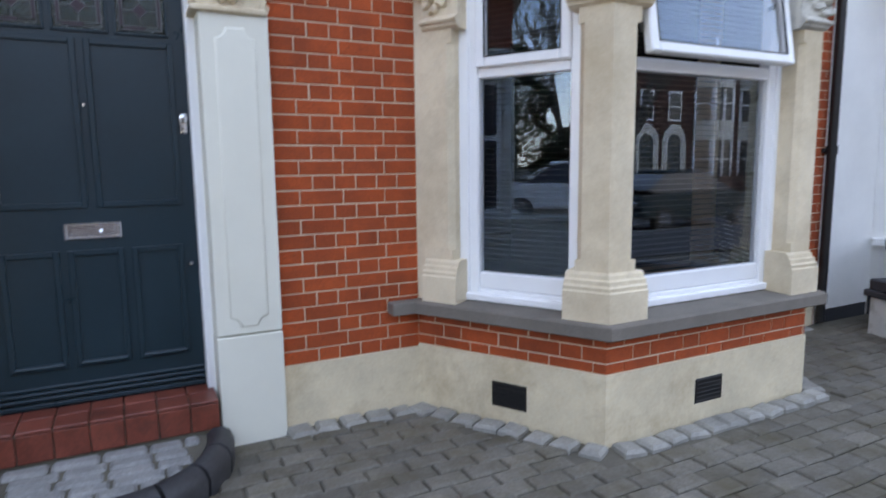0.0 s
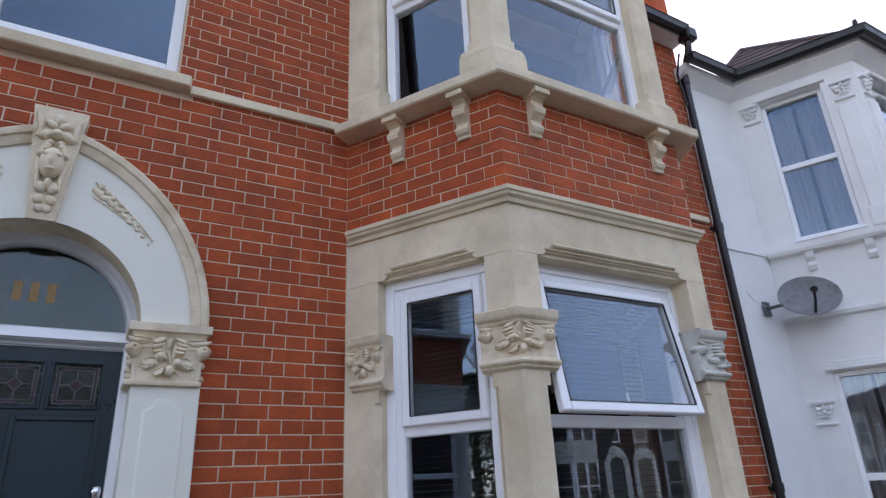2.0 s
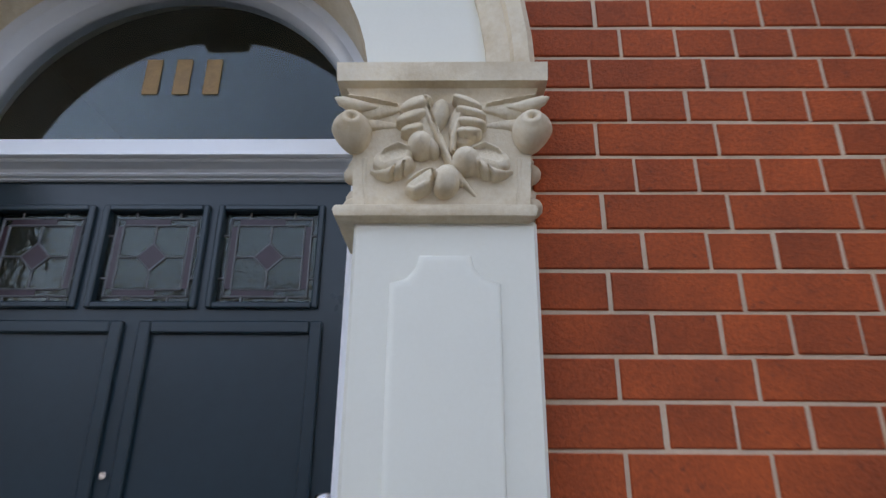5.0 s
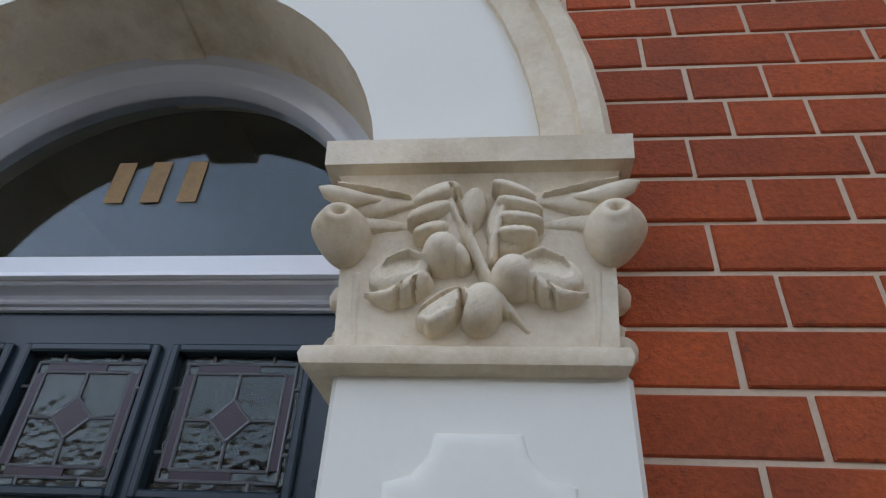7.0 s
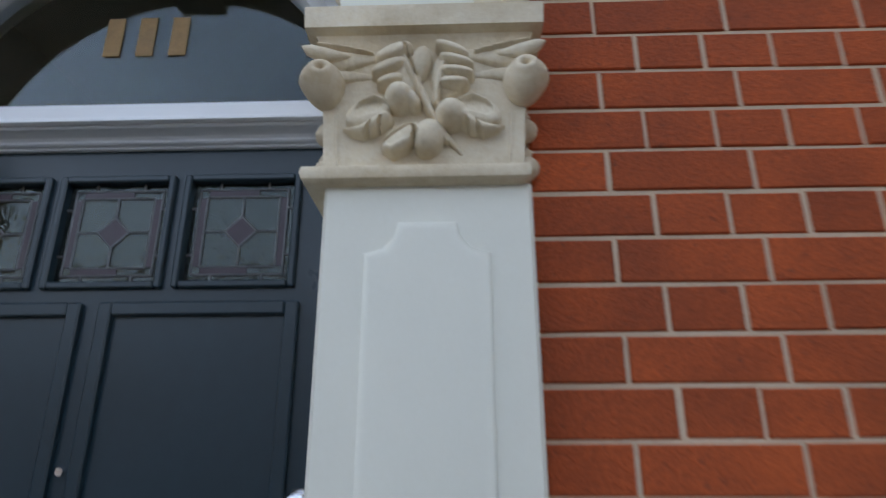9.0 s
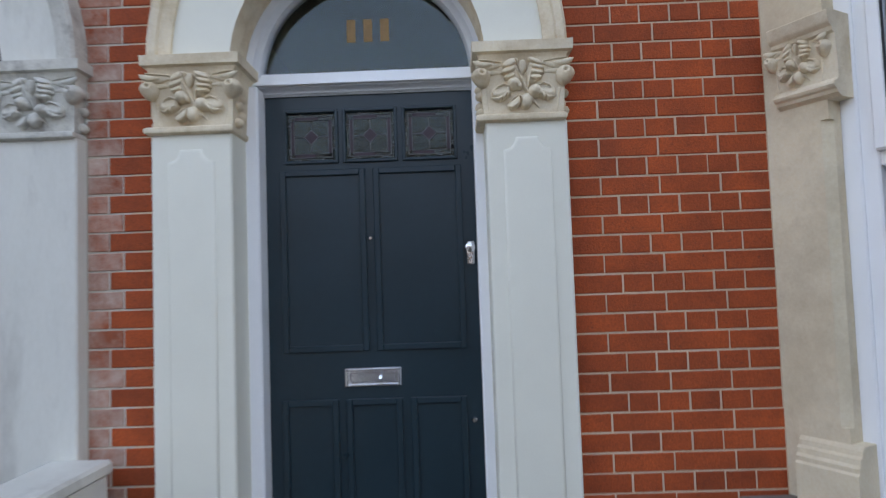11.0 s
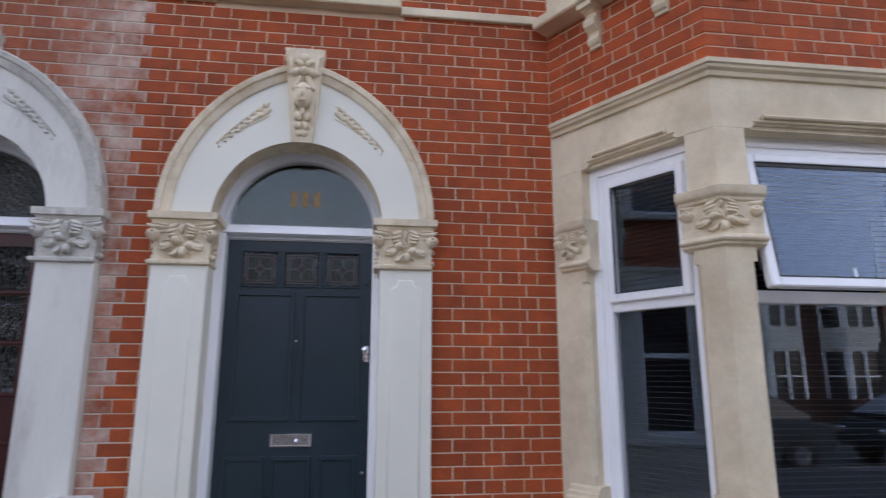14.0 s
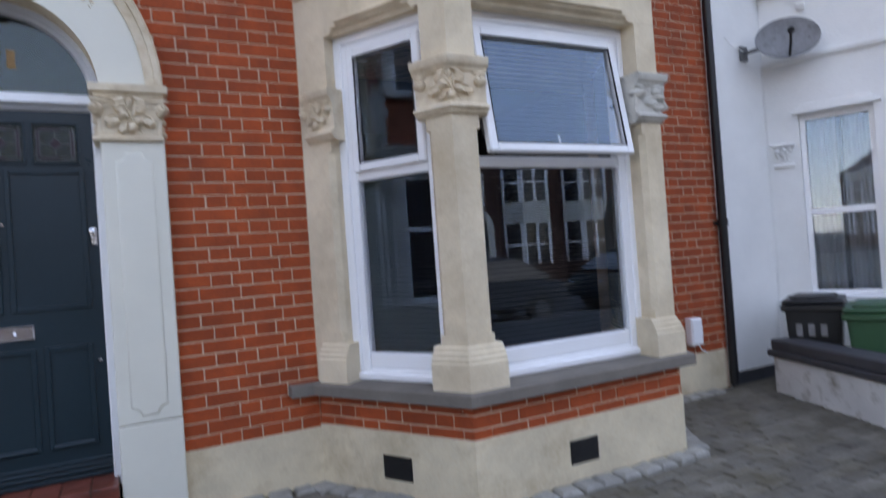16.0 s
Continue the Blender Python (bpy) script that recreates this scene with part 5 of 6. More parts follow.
# ---- roofs ----
bm = bmesh.new()
prism(bm, [(-5.2, W - 0.25, 6.12), (-5.2, W + 4.4, 9.0), (-5.2, W + 4.4, 6.12)], (10.3, 0, 0))
solid("roof", bm, ROOF, "brown tiled roof of the brick houses", "roof")
bm = bmesh.new()
prism(bm, [(5.1, W + 0.15, 5.68), (5.1, W + 4.4, 8.2), (5.1, W + 4.4, 5.68)], (6.0, 0, 0))
solid("roof", bm, ROOF, "brown tiled roof of the white house", "roof")
bm = bmesh.new()
box(bm, 4.93, 5.12, W - 0.02, W + 0.5, 6.10, 7.2)
solid("party_wall_parapet", bm, RED_BRICK, "red brick parapet at the party wall", "wall")
bm = bmesh.new()
sweep(bm, BAY, [(0.12, 5.75), (0.14, 5.86), (-0.4, 5.90), (-0.4, 5.75)])
prism(bm, [(1.2, W, 5.9), (1.78, 2.36, 5.9), (3.52, 2.36, 5.9), (4.1, W, 5.9)], (0, 0, 0.06))
solid("bay_roof", bm, OLD_PAINT, "eaves closing the top of the brick bay", "roof")
# body of the houses behind the fronts
bm = bmesh.new()
box(bm, -5.2, 11.0, W + 4.7, W + 4.9, -0.1, 6.1)
box(bm, -5.3, -5.2, W + 0.34, W + 4.9, -0.1, 6.1)
solid("house_back_wall", bm, RED_BRICK, "brick back walls closing the houses", "wall")

# ---- white house next door ----
NBAY = [(5.90, W), (6.41, 2.345), (7.95, 2.345), (8.46, W)]
N_L, N_LEN = frame_of(NBAY[0], NBAY[1])
N_F, N_FLEN = frame_of(NBAY[1], NBAY[2])
N_R, N_RLEN = frame_of(NBAY[2], NBAY[3])
bm = bmesh.new()
box(bm, 5.102, 5.91, W + 0.005, W + 0.3, -0.1, 5.69)
box(bm, 8.40, 11.0, W, W + 0.3, -0.1, 5.69)
for m, ln, holes in ((N_L, N_LEN, [(0.27, 0.86, 0.74, 2.45), (0.28, 0.87, 3.78, 5.40)]),
                     (N_F, N_FLEN, [(0.22, N_FLEN - 0.22, 0.72, 2.44), (0.22, N_FLEN - 0.22, 3.78, 5.40)]),
                     (N_R, N_RLEN, [(0.27, 0.86, 0.74, 2.45), (0.28, 0.87, 3.78, 5.40)])):
    for a, b, p, q in pierced(0, ln, -0.2, 5.68, holes):
        box(bm, a, b, 0.0, 0.22, p, q, 0, m)
white = solid("wall_white_house", bm, WHITE_WALL, "white painted rough render front of the next house", "wall")
bm = bmesh.new()
sweep(bm, NBAY, [(0.0, 3.62), (0.07, 3.63), (0.085, 3.66), (0.085, 3.70), (-0.05, 3.74), (-0.05, 3.62)])
part("ledge", bm, WHITE_WALL, white, "white painted ledge under the upper windows")
bm = bmesh.new()
sweep(bm, NBAY, [(0.0, 2.95), (0.04, 2.965), (0.05, 3.0), (-0.05, 3.01), (-0.05, 2.95)])
part("ledge", bm, WHITE_WALL, white, "white painted string ledge over the lower windows")
bm = bmesh.new()
sweep(bm, NBAY, [(0.0, 0.62), (0.06, 0.63), (0.06, 0.69), (-0.05, 0.71), (-0.05, 0.62)])
part("ledge", bm, WHITE_WALL, white, "white painted sill ledge under the lower windows")
bm = bmesh.new()
box(bm, 5.16, 5.85, W - 0.012, W + 0.02, 3.655, 3.675)
part("ledge", bm, WHITE_WALL, white, "thin white painted ledge on the flat front")
bm = bmesh.new()
sweep(bm, NBAY, [(0.012, -0.1), (0.012, 0.16), (-0.02, 0.16), (-0.02, -0.1)])
box(bm, 5.14, 5.85, W - 0.01, W + 0.05, -0.1, 0.10)
part("painted_plinth", bm, COPING, white, "dark painted plinth")
for s in (0.14, 0.36, 0.86):
    bm = bmesh.new()
    prism(bm, [N_L @ Vector((s - 0.035, -o, z)) for o, z in ((0, 3.44), (0.03, 3.44), (0.05, 3.48), (0.03, 3.52), (0.06, 3.56), (0.07, 3.62), (0, 3.62))],
          N_L.to_3x3() @ Vector((0.07, 0, 0)))
    if s != 0.14:
        part("bracket", bm, WHITE_WALL, white)
    else:
        bm.free()
for m, s0, s1 in ((N_L, 0.27, 0.87), (N_F, 0.22, N_FLEN - 0.22)):
    for z in (2.46, 5.41):
        bm = bmesh.new()
        for k, (o, h) in enumerate(((0.05, 0.0), (0.035, 0.03), (0.02, 0.06))):
            box(bm, s0 - 0.05 + 0.035 * k, s1 + 0.05 - 0.035 * k, -o, 0.02, z + h, z + h + 0.028, 0.005, m)
        part("window_head", bm, WHITE_WALL, white, "stepped white hood")
for m, s, z in ((N_L, 0.13, 2.10), (N_L, 0.17, 5.30), (N_L, 1.04, 5.25), (N_L, 1.04, 2.06), (N_F, 0.10, 5.25), (N_F, 0.10, 2.06)):
    bm = bmesh.new()
    relief_on(bm, m, s, z, 0.95)
    box(bm, s - 0.10, s + 0.10, -0.05, 0.02, z + 0.075, z + 0.105, 0.006, m)
    box(bm, s - 0.09, s + 0.09, -0.035, 0.02, z - 0.12, z - 0.095, 0.006, m)
    part("carved_block", bm, WHITE_WALL, white, "white painted carved block", 50)
for m, s in ((N_L, 1.04), (N_F, 0.10)):
    bm = bmesh.new()
    box(bm, s - 0.085, s + 0.085, -0.03, 0.02, 3.76, 5.07, 0.008, m)
    box(bm, s - 0.11, s + 0.11, -0.055, 0.02, 3.745, 3.93, 0.012, m)
    box(bm, s - 0.085, s + 0.085, -0.03, 0.02, 0.72, 1.95, 0.008, m)
    part("pier", bm, WHITE_WALL, white, "white painted pier")


def sash_window(name, m, s0, s1, z0, z1, mid, label):
    c = m @ Vector(((s0 + s1) / 2, 0.08, z0))
    root = thing(name, c, label, "window", "", "structure")
    bm = bmesh.new()
    f = 0.045
    for a, b, p, q in ((s0, s0 + f, z0, z1), (s1 - f, s1, z0, z1), (s0 + f, s1 - f, z1 - f, z1), (s0 + f, s1 - f, z0, z0 + f)):
        box(bm, a, b, 0.07, 0.14, p, q, 0.005, m)
    box(bm, s0 + f, s1 - f, 0.075, 0.14, mid - 0.03, mid + 0.03, 0.005, m)
    box(bm, s0 - 0.02, s1 + 0.02, -0.03, 0.1, z0 - 0.03, z0 + 0.004, 0.006, m)
    part("window_frame", bm, WHITE, root, "white frame")
    for p, q in ((z0 + f, mid - 0.03), (mid + 0.03, z1 - f)):
        bm = bmesh.new()
        box(bm, s0 + f - 0.004, s1 - f + 0.004, 0.105, 0.111, p - 0.004, q + 0.004, 0, m)
        g = part("pane", bm, GLASS, root, "clear reflecting glass")
        g.visible_shadow = False
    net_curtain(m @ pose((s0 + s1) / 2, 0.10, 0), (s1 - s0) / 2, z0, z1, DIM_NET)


sash_window("window_9", N_L, 0.27, 0.86, 0.74, 2.45, 1.53, "white framed window of the white house with curtains")
sash_window("window_10", N_L, 0.28, 0.87, 3.78, 5.40, 4.60, "white framed upper window of the white house with curtains")
sash_window("window_11", N_F, 0.22, N_FLEN - 0.22, 0.72, 2.44, 1.48, "wide white framed window of the white house")
sash_window("window_12", N_F, 0.22, N_FLEN - 0.22, 3.76, 5.36, 4.54, "wide white framed upper window of the white house")
# these rooms too get their shade from the near-black colour
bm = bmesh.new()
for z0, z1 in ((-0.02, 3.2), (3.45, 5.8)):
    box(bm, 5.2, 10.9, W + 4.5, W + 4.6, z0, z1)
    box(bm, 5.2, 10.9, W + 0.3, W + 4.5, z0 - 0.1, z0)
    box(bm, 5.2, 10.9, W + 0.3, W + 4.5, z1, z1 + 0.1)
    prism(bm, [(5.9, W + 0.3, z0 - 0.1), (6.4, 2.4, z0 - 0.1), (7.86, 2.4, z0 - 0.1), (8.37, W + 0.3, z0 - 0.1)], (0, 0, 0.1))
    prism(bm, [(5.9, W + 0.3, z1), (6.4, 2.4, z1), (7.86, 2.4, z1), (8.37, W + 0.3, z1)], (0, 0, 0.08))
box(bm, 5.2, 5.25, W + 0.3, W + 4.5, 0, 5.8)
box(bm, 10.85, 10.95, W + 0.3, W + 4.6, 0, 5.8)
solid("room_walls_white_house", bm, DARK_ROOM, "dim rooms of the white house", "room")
EAVES = [(5.02, W - 0.0)] + NBAY + [(11.0, W)]
bm = bmesh.new()
sweep(bm, EAVES, [(0.0, 5.54), (0.14, 5.63), (0.16, 5.69), (0.0, 5.71), (-0.1, 5.71), (-0.1, 5.54)])
solid("soffit_white_house", bm, WHITE_WALL, "white coved soffit under the eaves of the white house", "soffit")
gutter("gutter", [tuple(p) for p in offset(EAVES, 0.15)], 5.72, "black plastic gutter round the bay of the white house")
bm = bmesh.new()
top = (7.18, W + 0.4, 7.05)
rim = [(5.72, W + 0.1, 5.72), (6.26, 2.16, 5.72), (8.0, 2.16, 5.72), (8.55, W + 0.1, 5.72)]
vt, vr = bm.verts.new(top), [bm.verts.new(p) for p in rim]
for i in range(3):
    bm.faces.new((vr[i], vr[i + 1], vt))
bm.faces.new((vr[3], vr[0], vt))
bm.faces.new(vr)
for p in rim[1:3] + rim[:1]:
    tube(bm, [p, (top[0], top[1], top[2])], 0.035, 8)
for i in range(3):
    for k in range(1, 8):
        t = k / 8
        a = Vector(rim[i]).lerp(Vector(top), t)
        b = Vector(rim[i + 1]).lerp(Vector(top), t)
        tube(bm, [a, b], 0.012, 6)
tube(bm, [(6.26, 2.16, 5.74), (6.26, 2.15, 5.85)], [0.035, 0.02], 8)
solid("bay_roof_white_house", bm, ROOF, "brown tiled hipped roof over the white bay", "roof")

# ---- satellite dish ----
dish = thing("satellite_dish", (5.86, 3.38, 3.12), "grey metal satellite dish on a wall bracket", "satellite dish")
dm = look((5.74, 3.05, 3.13), (5.74 + 0.72, 3.05 + 0.62, 3.13 - 0.42)) @ Matrix.Diagonal((0.76, 0.76, 0.76, 1))
bm = bmesh.new()
rings = []
for back in (0.0, 0.008):
    for j in range(7):
        r = j / 6
        rings.append([bm.verts.new(dm @ Vector((0.35 * r * math.cos(a), 0.30 * r * math.sin(a), 0.09 * r * r - 0.09 - back))) for a in [2 * math.pi * i / 36 for i in range(36)]] if j else
                     [bm.verts.new(dm @ Vector((0, 0, -0.09 - back)))])
for o in (0, 7):
    for i in range(36):
        bm.faces.new((rings[o][0], rings[o + 1][i], rings[o + 1][(i + 1) % 36]))
        for j in range(1, 6):
            bm.faces.new((rings[o + j][i], rings[o + j + 1][i], rings[o + j + 1][(i + 1) % 36], rings[o + j][(i + 1) % 36]))
for i in range(36):
    bm.faces.new((rings[6][i], rings[6][(i + 1) % 36], rings[13][(i + 1) % 36], rings[13][i]))
part("reflector", bm, DISH, dish, "grey perforated metal reflector", 40)
bm = bmesh.new()
tube(bm, [dm @ Vector((0, -0.26, -0.05)), dm @ Vector((0, -0.20, 0.16)), dm @ Vector((0, -0.10, 0.26))], 0.012, 8)
arm = part("feed_arm", bm, BLACK_PLASTIC, dish)
bm = bmesh.new()
tube(bm, [dm @ Vector((0, -0.13, 0.27)), dm @ Vector((0, -0.07, 0.20))], [0.030, 0.024], 12)
part("receiver_head", bm, BLACK_PLASTIC, arm, "black receiver", 40)
bm = bmesh.new()
tube(bm, [(5.62, 3.42, 3.08), (5.63, 3.28, 3.08), (5.76, 3.13, 3.08)], 0.016, 8)
box(bm, 5.57, 5.67, 3.405, 3.425, 3.01, 3.15, 0.004)
part("bracket", bm, LEAD, dish)
bm = bmesh.new()
tube(bm, [(5.60, 3.40, 3.10), (5.45, 3.41, 3.14), (5.36, 3.41, 3.22)], 0.004, 5)
tube(bm, [(5.84, 3.40, 3.0), (5.845, 3.40, 2.0), (5.84, 3.40, 0.2)], 0.006, 5)
part("cable", bm, WHITE_WALL, dish)

# ---- the next bay along, to the other side ----
MB = [(-6.46, W), (-5.95, 2.345), (-4.435, 2.345), (-3.925, W)]
bm = bmesh.new()
sweep(bm, MB, [(0.0, -0.05), (0.0, 0.6), (-0.3, 0.6), (-0.3, -0.05)])
sweep(bm, MB, [(0.0, 3.05), (0.0, 3.8), (-0.3, 3.8), (-0.3, 3.05)])
box(bm, -9.0, -5.2, W, W + 0.3, -0.1, 6.1)
far_bay = solid("wall_far_bay", bm, OLD_BRICK, "weathered red brick bay of the adjoining house", "wall")
bm = bmesh.new()
sweep(bm, MB, [(0.09, 0.6), (0.09, 0.66), (-0.3, 0.68), (-0.3, 0.6)])
sweep(bm, MB, [(0.0, 2.65), (0.0, 2.99), (0.06, 3.04), (0.06, 3.08), (-0.3, 3.08), (-0.3, 2.65)])
sweep(bm, MB, [(0.14, 3.8), (0.15, 3.87), (-0.3, 3.9), (-0.3, 3.8)])
sweep(bm, MB, [(0.0, 5.55), (0.14, 5.8), (0.14, 5.9), (-0.4, 5.9), (-0.4, 5.55)])
for a, b in zip(MB, MB[1:]):
    m, ln = frame_of(a, b)
    for s0, s1 in ((0.0, 0.18), (ln - 0.18, ln)):
        box(bm, s0, s1, 0.004, 0.2, 0.66, 2.66, 0, m)
        box(bm, s0, s1, 0.004, 0.2, 3.89, 5.56, 0, m)
part("stonework", bm, OLD_PAINT, far_bay, "dirty white stone dressings")
for a, b in zip(MB, MB[1:]):
    m, ln = frame_of(a, b)
    for z0, z1 in ((0.67, 2.65), (3.9, 5.55)):
        bm = bmesh.new()
        for x0, x1, p, q in ((0.18, 0.25, z0, z1), (ln - 0.25, ln - 0.18, z0, z1), (0.25, ln - 0.25, z0, z0 + 0.07), (0.25, ln - 0.25, z1 - 0.07, z1),
                             (0.25, ln - 0.25, z0 + 1.1, z0 + 1.17)):
            box(bm, x0, x1, 0.09, 0.15, p, q, 0, m)
        fr = part("window_frame", bm, WHITE, far_bay, "white window frame")
        bm = bmesh.new()
        box(bm, 0.25, ln - 0.25, 0.115, 0.125, z0 + 0.07, z1 - 0.07, 0, m)
        part("pane", bm, FAR_GLASS, fr, "dark reflecting glass")


# ---- houses across the street ----
def far_house(x0, flip):
    y = -18.5
    root = thing("terraced_house", (x0 + 2.7, y, 0), "red brick terraced house with white bay across the street", "house", "houses across the street")

    def X(v):
        return x0 + (5.4 - v if flip else v)

    def slab(name, a, b, ya, yb, z0, z1, mat, parent, label="", bev=0.0):
        bm = bmesh.new()
        p, q = sorted((X(a), X(b)))
        box(bm, p, q, ya, yb, z0, z1, bev)
        return part(name, bm, mat, parent, label)
    wall = slab("wall", 0, 5.4, y - 6, y, -0.34, 6.2, FAR_BRICK, root, "red brick front")
    bm = bmesh.new()
    prism(bm, [(x0, y + 0.25, 6.2), (x0, y - 3, 8.3), (x0, y - 6.2, 6.2)], (5.4, 0, 0))
    roof = part("roof", bm, ROOF, root, "dark tiled roof")
    slab("chimney", 4.7, 5.4, y - 3.4, y - 2.6, 7.5, 8.25, FAR_BRICK, roof)
    bx = [(0.5, y), (1.0, y + 0.9), (2.5, y + 0.9), (3.0, y)]
    for z0, z1, mat, nm in ((-0.34, 0.7, FAR_BRICK, "bay_base"), (2.6, 3.6, OLD_PAINT, "bay_band"), (5.3, 6.1, OLD_PAINT, "bay_head")):
        bm = bmesh.new()
        prism(bm, [(X(a), b, z0) for a, b in bx], (0, 0, z1 - z0))
        part(nm, bm, mat, wall)
    for z0, z1 in ((0.7, 2.6), (3.6, 5.3)):
        for (a, ya), (b, yb) in zip(bx, bx[1:]):
            pa, pb = Vector((X(a), ya, 0)), Vector((X(b), yb, 0))
            bm = bmesh.new()
            for p, q in ((0.0, 0.14), (0.86, 1.0)) if abs(a - b) < 1 else ((0.0, 0.08), (0.46, 0.54), (0.92, 1.0)):
                c0, c1 = pa.lerp(pb, p), pa.lerp(pb, q)
                prism(bm, [(c0.x, c0.y, z0), (c1.x, c1.y, z0), (c1.x, c1.y - 0.2, z0), (c0.x, c0.y - 0.2, z0)], (0, 0, z1 - z0))
            c0, c1 = pa.lerp(pb, 0.05), pa.lerp(pb, 0.95)
            prism(bm, [(c0.x, c0.y - 0.02, z0 + 0.85), (c1.x, c1.y - 0.02, z0 + 0.85), (c1.x, c1.y - 0.1, z0 + 0.85), (c0.x, c0.y - 0.1, z0 + 0.85)], (0, 0, 0.09))
            win = part("window", bm, WHITE, wall, "white framed window")
            bm = bmesh.new()
            prism(bm, [(c0.x, c0.y - 0.08, z0), (c1.x, c1.y - 0.08, z0), (c1.x, c1.y - 0.11, z0), (c0.x, c0.y - 0.11, z0)], (0, 0, z1 - z0))
            part("pane", bm, FAR_GLASS, win)
    cx = X(4.43)
    bm = bmesh.new()
    for s in (-1, 1):
        box(bm, cx + s * 0.66 - 0.17, cx + s * 0.66 + 0.17, y, y + 0.1, -0.34, 2.4)
    ring_in, ring_out = arc(cx, 2.4, 0.5, 180, 0, 16), pointed(cx, 0.83, 1.0, 8)
    for i in range(16):
        prism(bm, [(ring_in[i][0], y, ring_in[i][1]), (ring_in[i + 1][0], y, ring_in[i + 1][1]), (ring_out[i + 1][0], y, ring_out[i + 1][1]), (ring_out[i][0], y, ring_out[i][1])], (0, 0.1, 0))
    porch = part("door_arch", bm, OLD_PAINT, wall, "white painted arched doorway")
    bm = bmesh.new()
    prism(bm, [(cx - 0.5, y + 0.02, -0.34), (cx + 0.5, y + 0.02, -0.34)] + [(x, y + 0.02, z) for x, z in arc(cx, 2.4, 0.5, 0, 180, 12)], (0, 0.02, 0))
    part("door", bm, NAVY, porch, "dark front door")
    bm = bmesh.new()
    box(bm, cx - 0.45, cx + 0.45, y, y + 0.05, 3.55, 5.05)
    w = part("window", bm, WHITE, wall, "white framed window")
    for p, q in ((3.65, 4.25), (4.33, 4.97)):
        bm = bmesh.new()
        box(bm, cx - 0.37, cx + 0.37, y + 0.04, y + 0.06, p, q)
        part("pane", bm, FAR_GLASS, w)


# the far -x houses are unseen, added to block bright low sky from reflections
for k in range(-9, 9):
    far_house(-2.7 + 5.4 * k, k % 2 == 1)


# ---- parked cars ----
def car(m, paint, label):
    root = thing("parked_car", m.translation, label, "car", "parked cars")
    side = [(-2.05, 0.35), (-2.10, 0.62), (-1.95, 0.86), (-1.15, 0.98), (1.35, 0.98), (2.0, 0.90), (2.08, 0.60), (2.02, 0.35)]
    cab = [(-1.20, 0.96), (-0.45, 1.42), (0.15, 1.50), (1.0, 1.46), (1.75, 1.02), (1.6, 0.96)]

    def loft(outline, halves):
        bm = bmesh.new()
        rows = [[bm.verts.new(m @ Vector((x, s * (w if z < zt else w2), z))) for x, z in outline] for s, w, w2, zt in halves]
        for r0, r1 in zip(rows, rows[1:]):
            for i in range(len(outline)):
                j = (i + 1) % len(outline)
                bm.faces.new((r0[i], r0[j], r1[j], r1[i]))
        bm.faces.new(rows[0])
        bm.faces.new(rows[-1][::-1])
        bmesh.ops.bevel(bm, geom=bm.edges[:], offset=0.05, segments=2, affect='EDGES', clamp_overlap=True)
        return bm
    body = part("body", loft(side, [(-1, 0.87, 0.87, 9), (1, 0.87, 0.87, 9)]), paint, root, "", 40)
    part("windows", loft(cab, [(-1, 0.80, 0.60, 1.2), (1, 0.80, 0.60, 1.2)]), FAR_GLASS, body, "dark car windows", 40)
    bm = bmesh.new()
    box(bm, -0.35, 0.95, -0.56, 0.56, 1.44, 1.53, 0.03, m)
    part("roof_panel", bm, paint, body, "", 40)
    for x in (-1.3, 1.3):
        for s in (-1, 1):
            bm = bmesh.new()
            tube(bm, [m @ Vector((x, s * 0.70, 0.32)), m @ Vector((x, s * 0.90, 0.32))], 0.32, 20)
            wheel = part("wheel", bm, BLACK_PLASTIC, root, "", 40)
            bm = bmesh.new()
            tube(bm, [m @ Vector((x, s * 0.88, 0.32)), m @ Vector((x, s * 0.915, 0.32))], 0.20, 12)
            part("rim", bm, CHROME, wheel)
    for x, mat in ((-2.06, TILE), (2.03, CHROME)):
        for s in (-0.62, 0.62):
            bm = bmesh.new()
            box(bm, x - 0.05, x + 0.05, s - 0.15, s + 0.15, 0.62, 0.76, 0.02, m)
            part("lamp", bm, mat, body, "car lamp")


car(pose(-11.2, 0.25, -0.035, 0, 0, -90), WHITE, "white hatchback parked on a forecourt")
car(pose(7.3, -6.75, -0.30, 0, 0, 3), SILVER, "grey hatchback parked along the street")
car(pose(12.8, -6.7, -0.30, 0, 0, 183), NAVY, "dark blue hatchback parked along the street")
car(pose(2.7, -6.8, -0.30, 0, 0, 180), NAVY, "dark hatchback parked by the near kerb")


# ---- trees down the street ----
def bare_tree(x, y, seed):
    r = random.Random(seed)
    root = thing("bare_tree", (x, y, 0), "bare winter street tree with fine branches", "tree")
    bm, twigs = bmesh.new(), bmesh.new()

    def grow(p, d, ln, rad, depth):
        q = p + d * ln
        mid = p.lerp(q, 0.5) + Vector((r.uniform(-1, 1), r.uniform(-1, 1), 0)) * ln * 0.06
        tube(bm if depth > 2 else twigs, [p, mid, q], [rad, rad * 0.85, rad * 0.66], 7 if depth > 2 else 4)
        if depth:
            for _ in range(3):
                nd = (d + Vector((r.uniform(-1, 1), r.uniform(-1, 1), r.uniform(-0.2, 0.7))) * 0.62).normalized()
                grow(q, nd, ln * r.uniform(0.62, 0.82), rad * 0.62, depth - 1)
    grow(Vector((x, y, -0.35)), Vector((0, 0, 1)), 2.7, 0.17, 5)
    part("trunk", bm, BARK, root, "grey-brown bark")
    part("twigs", twigs, BARK, root)


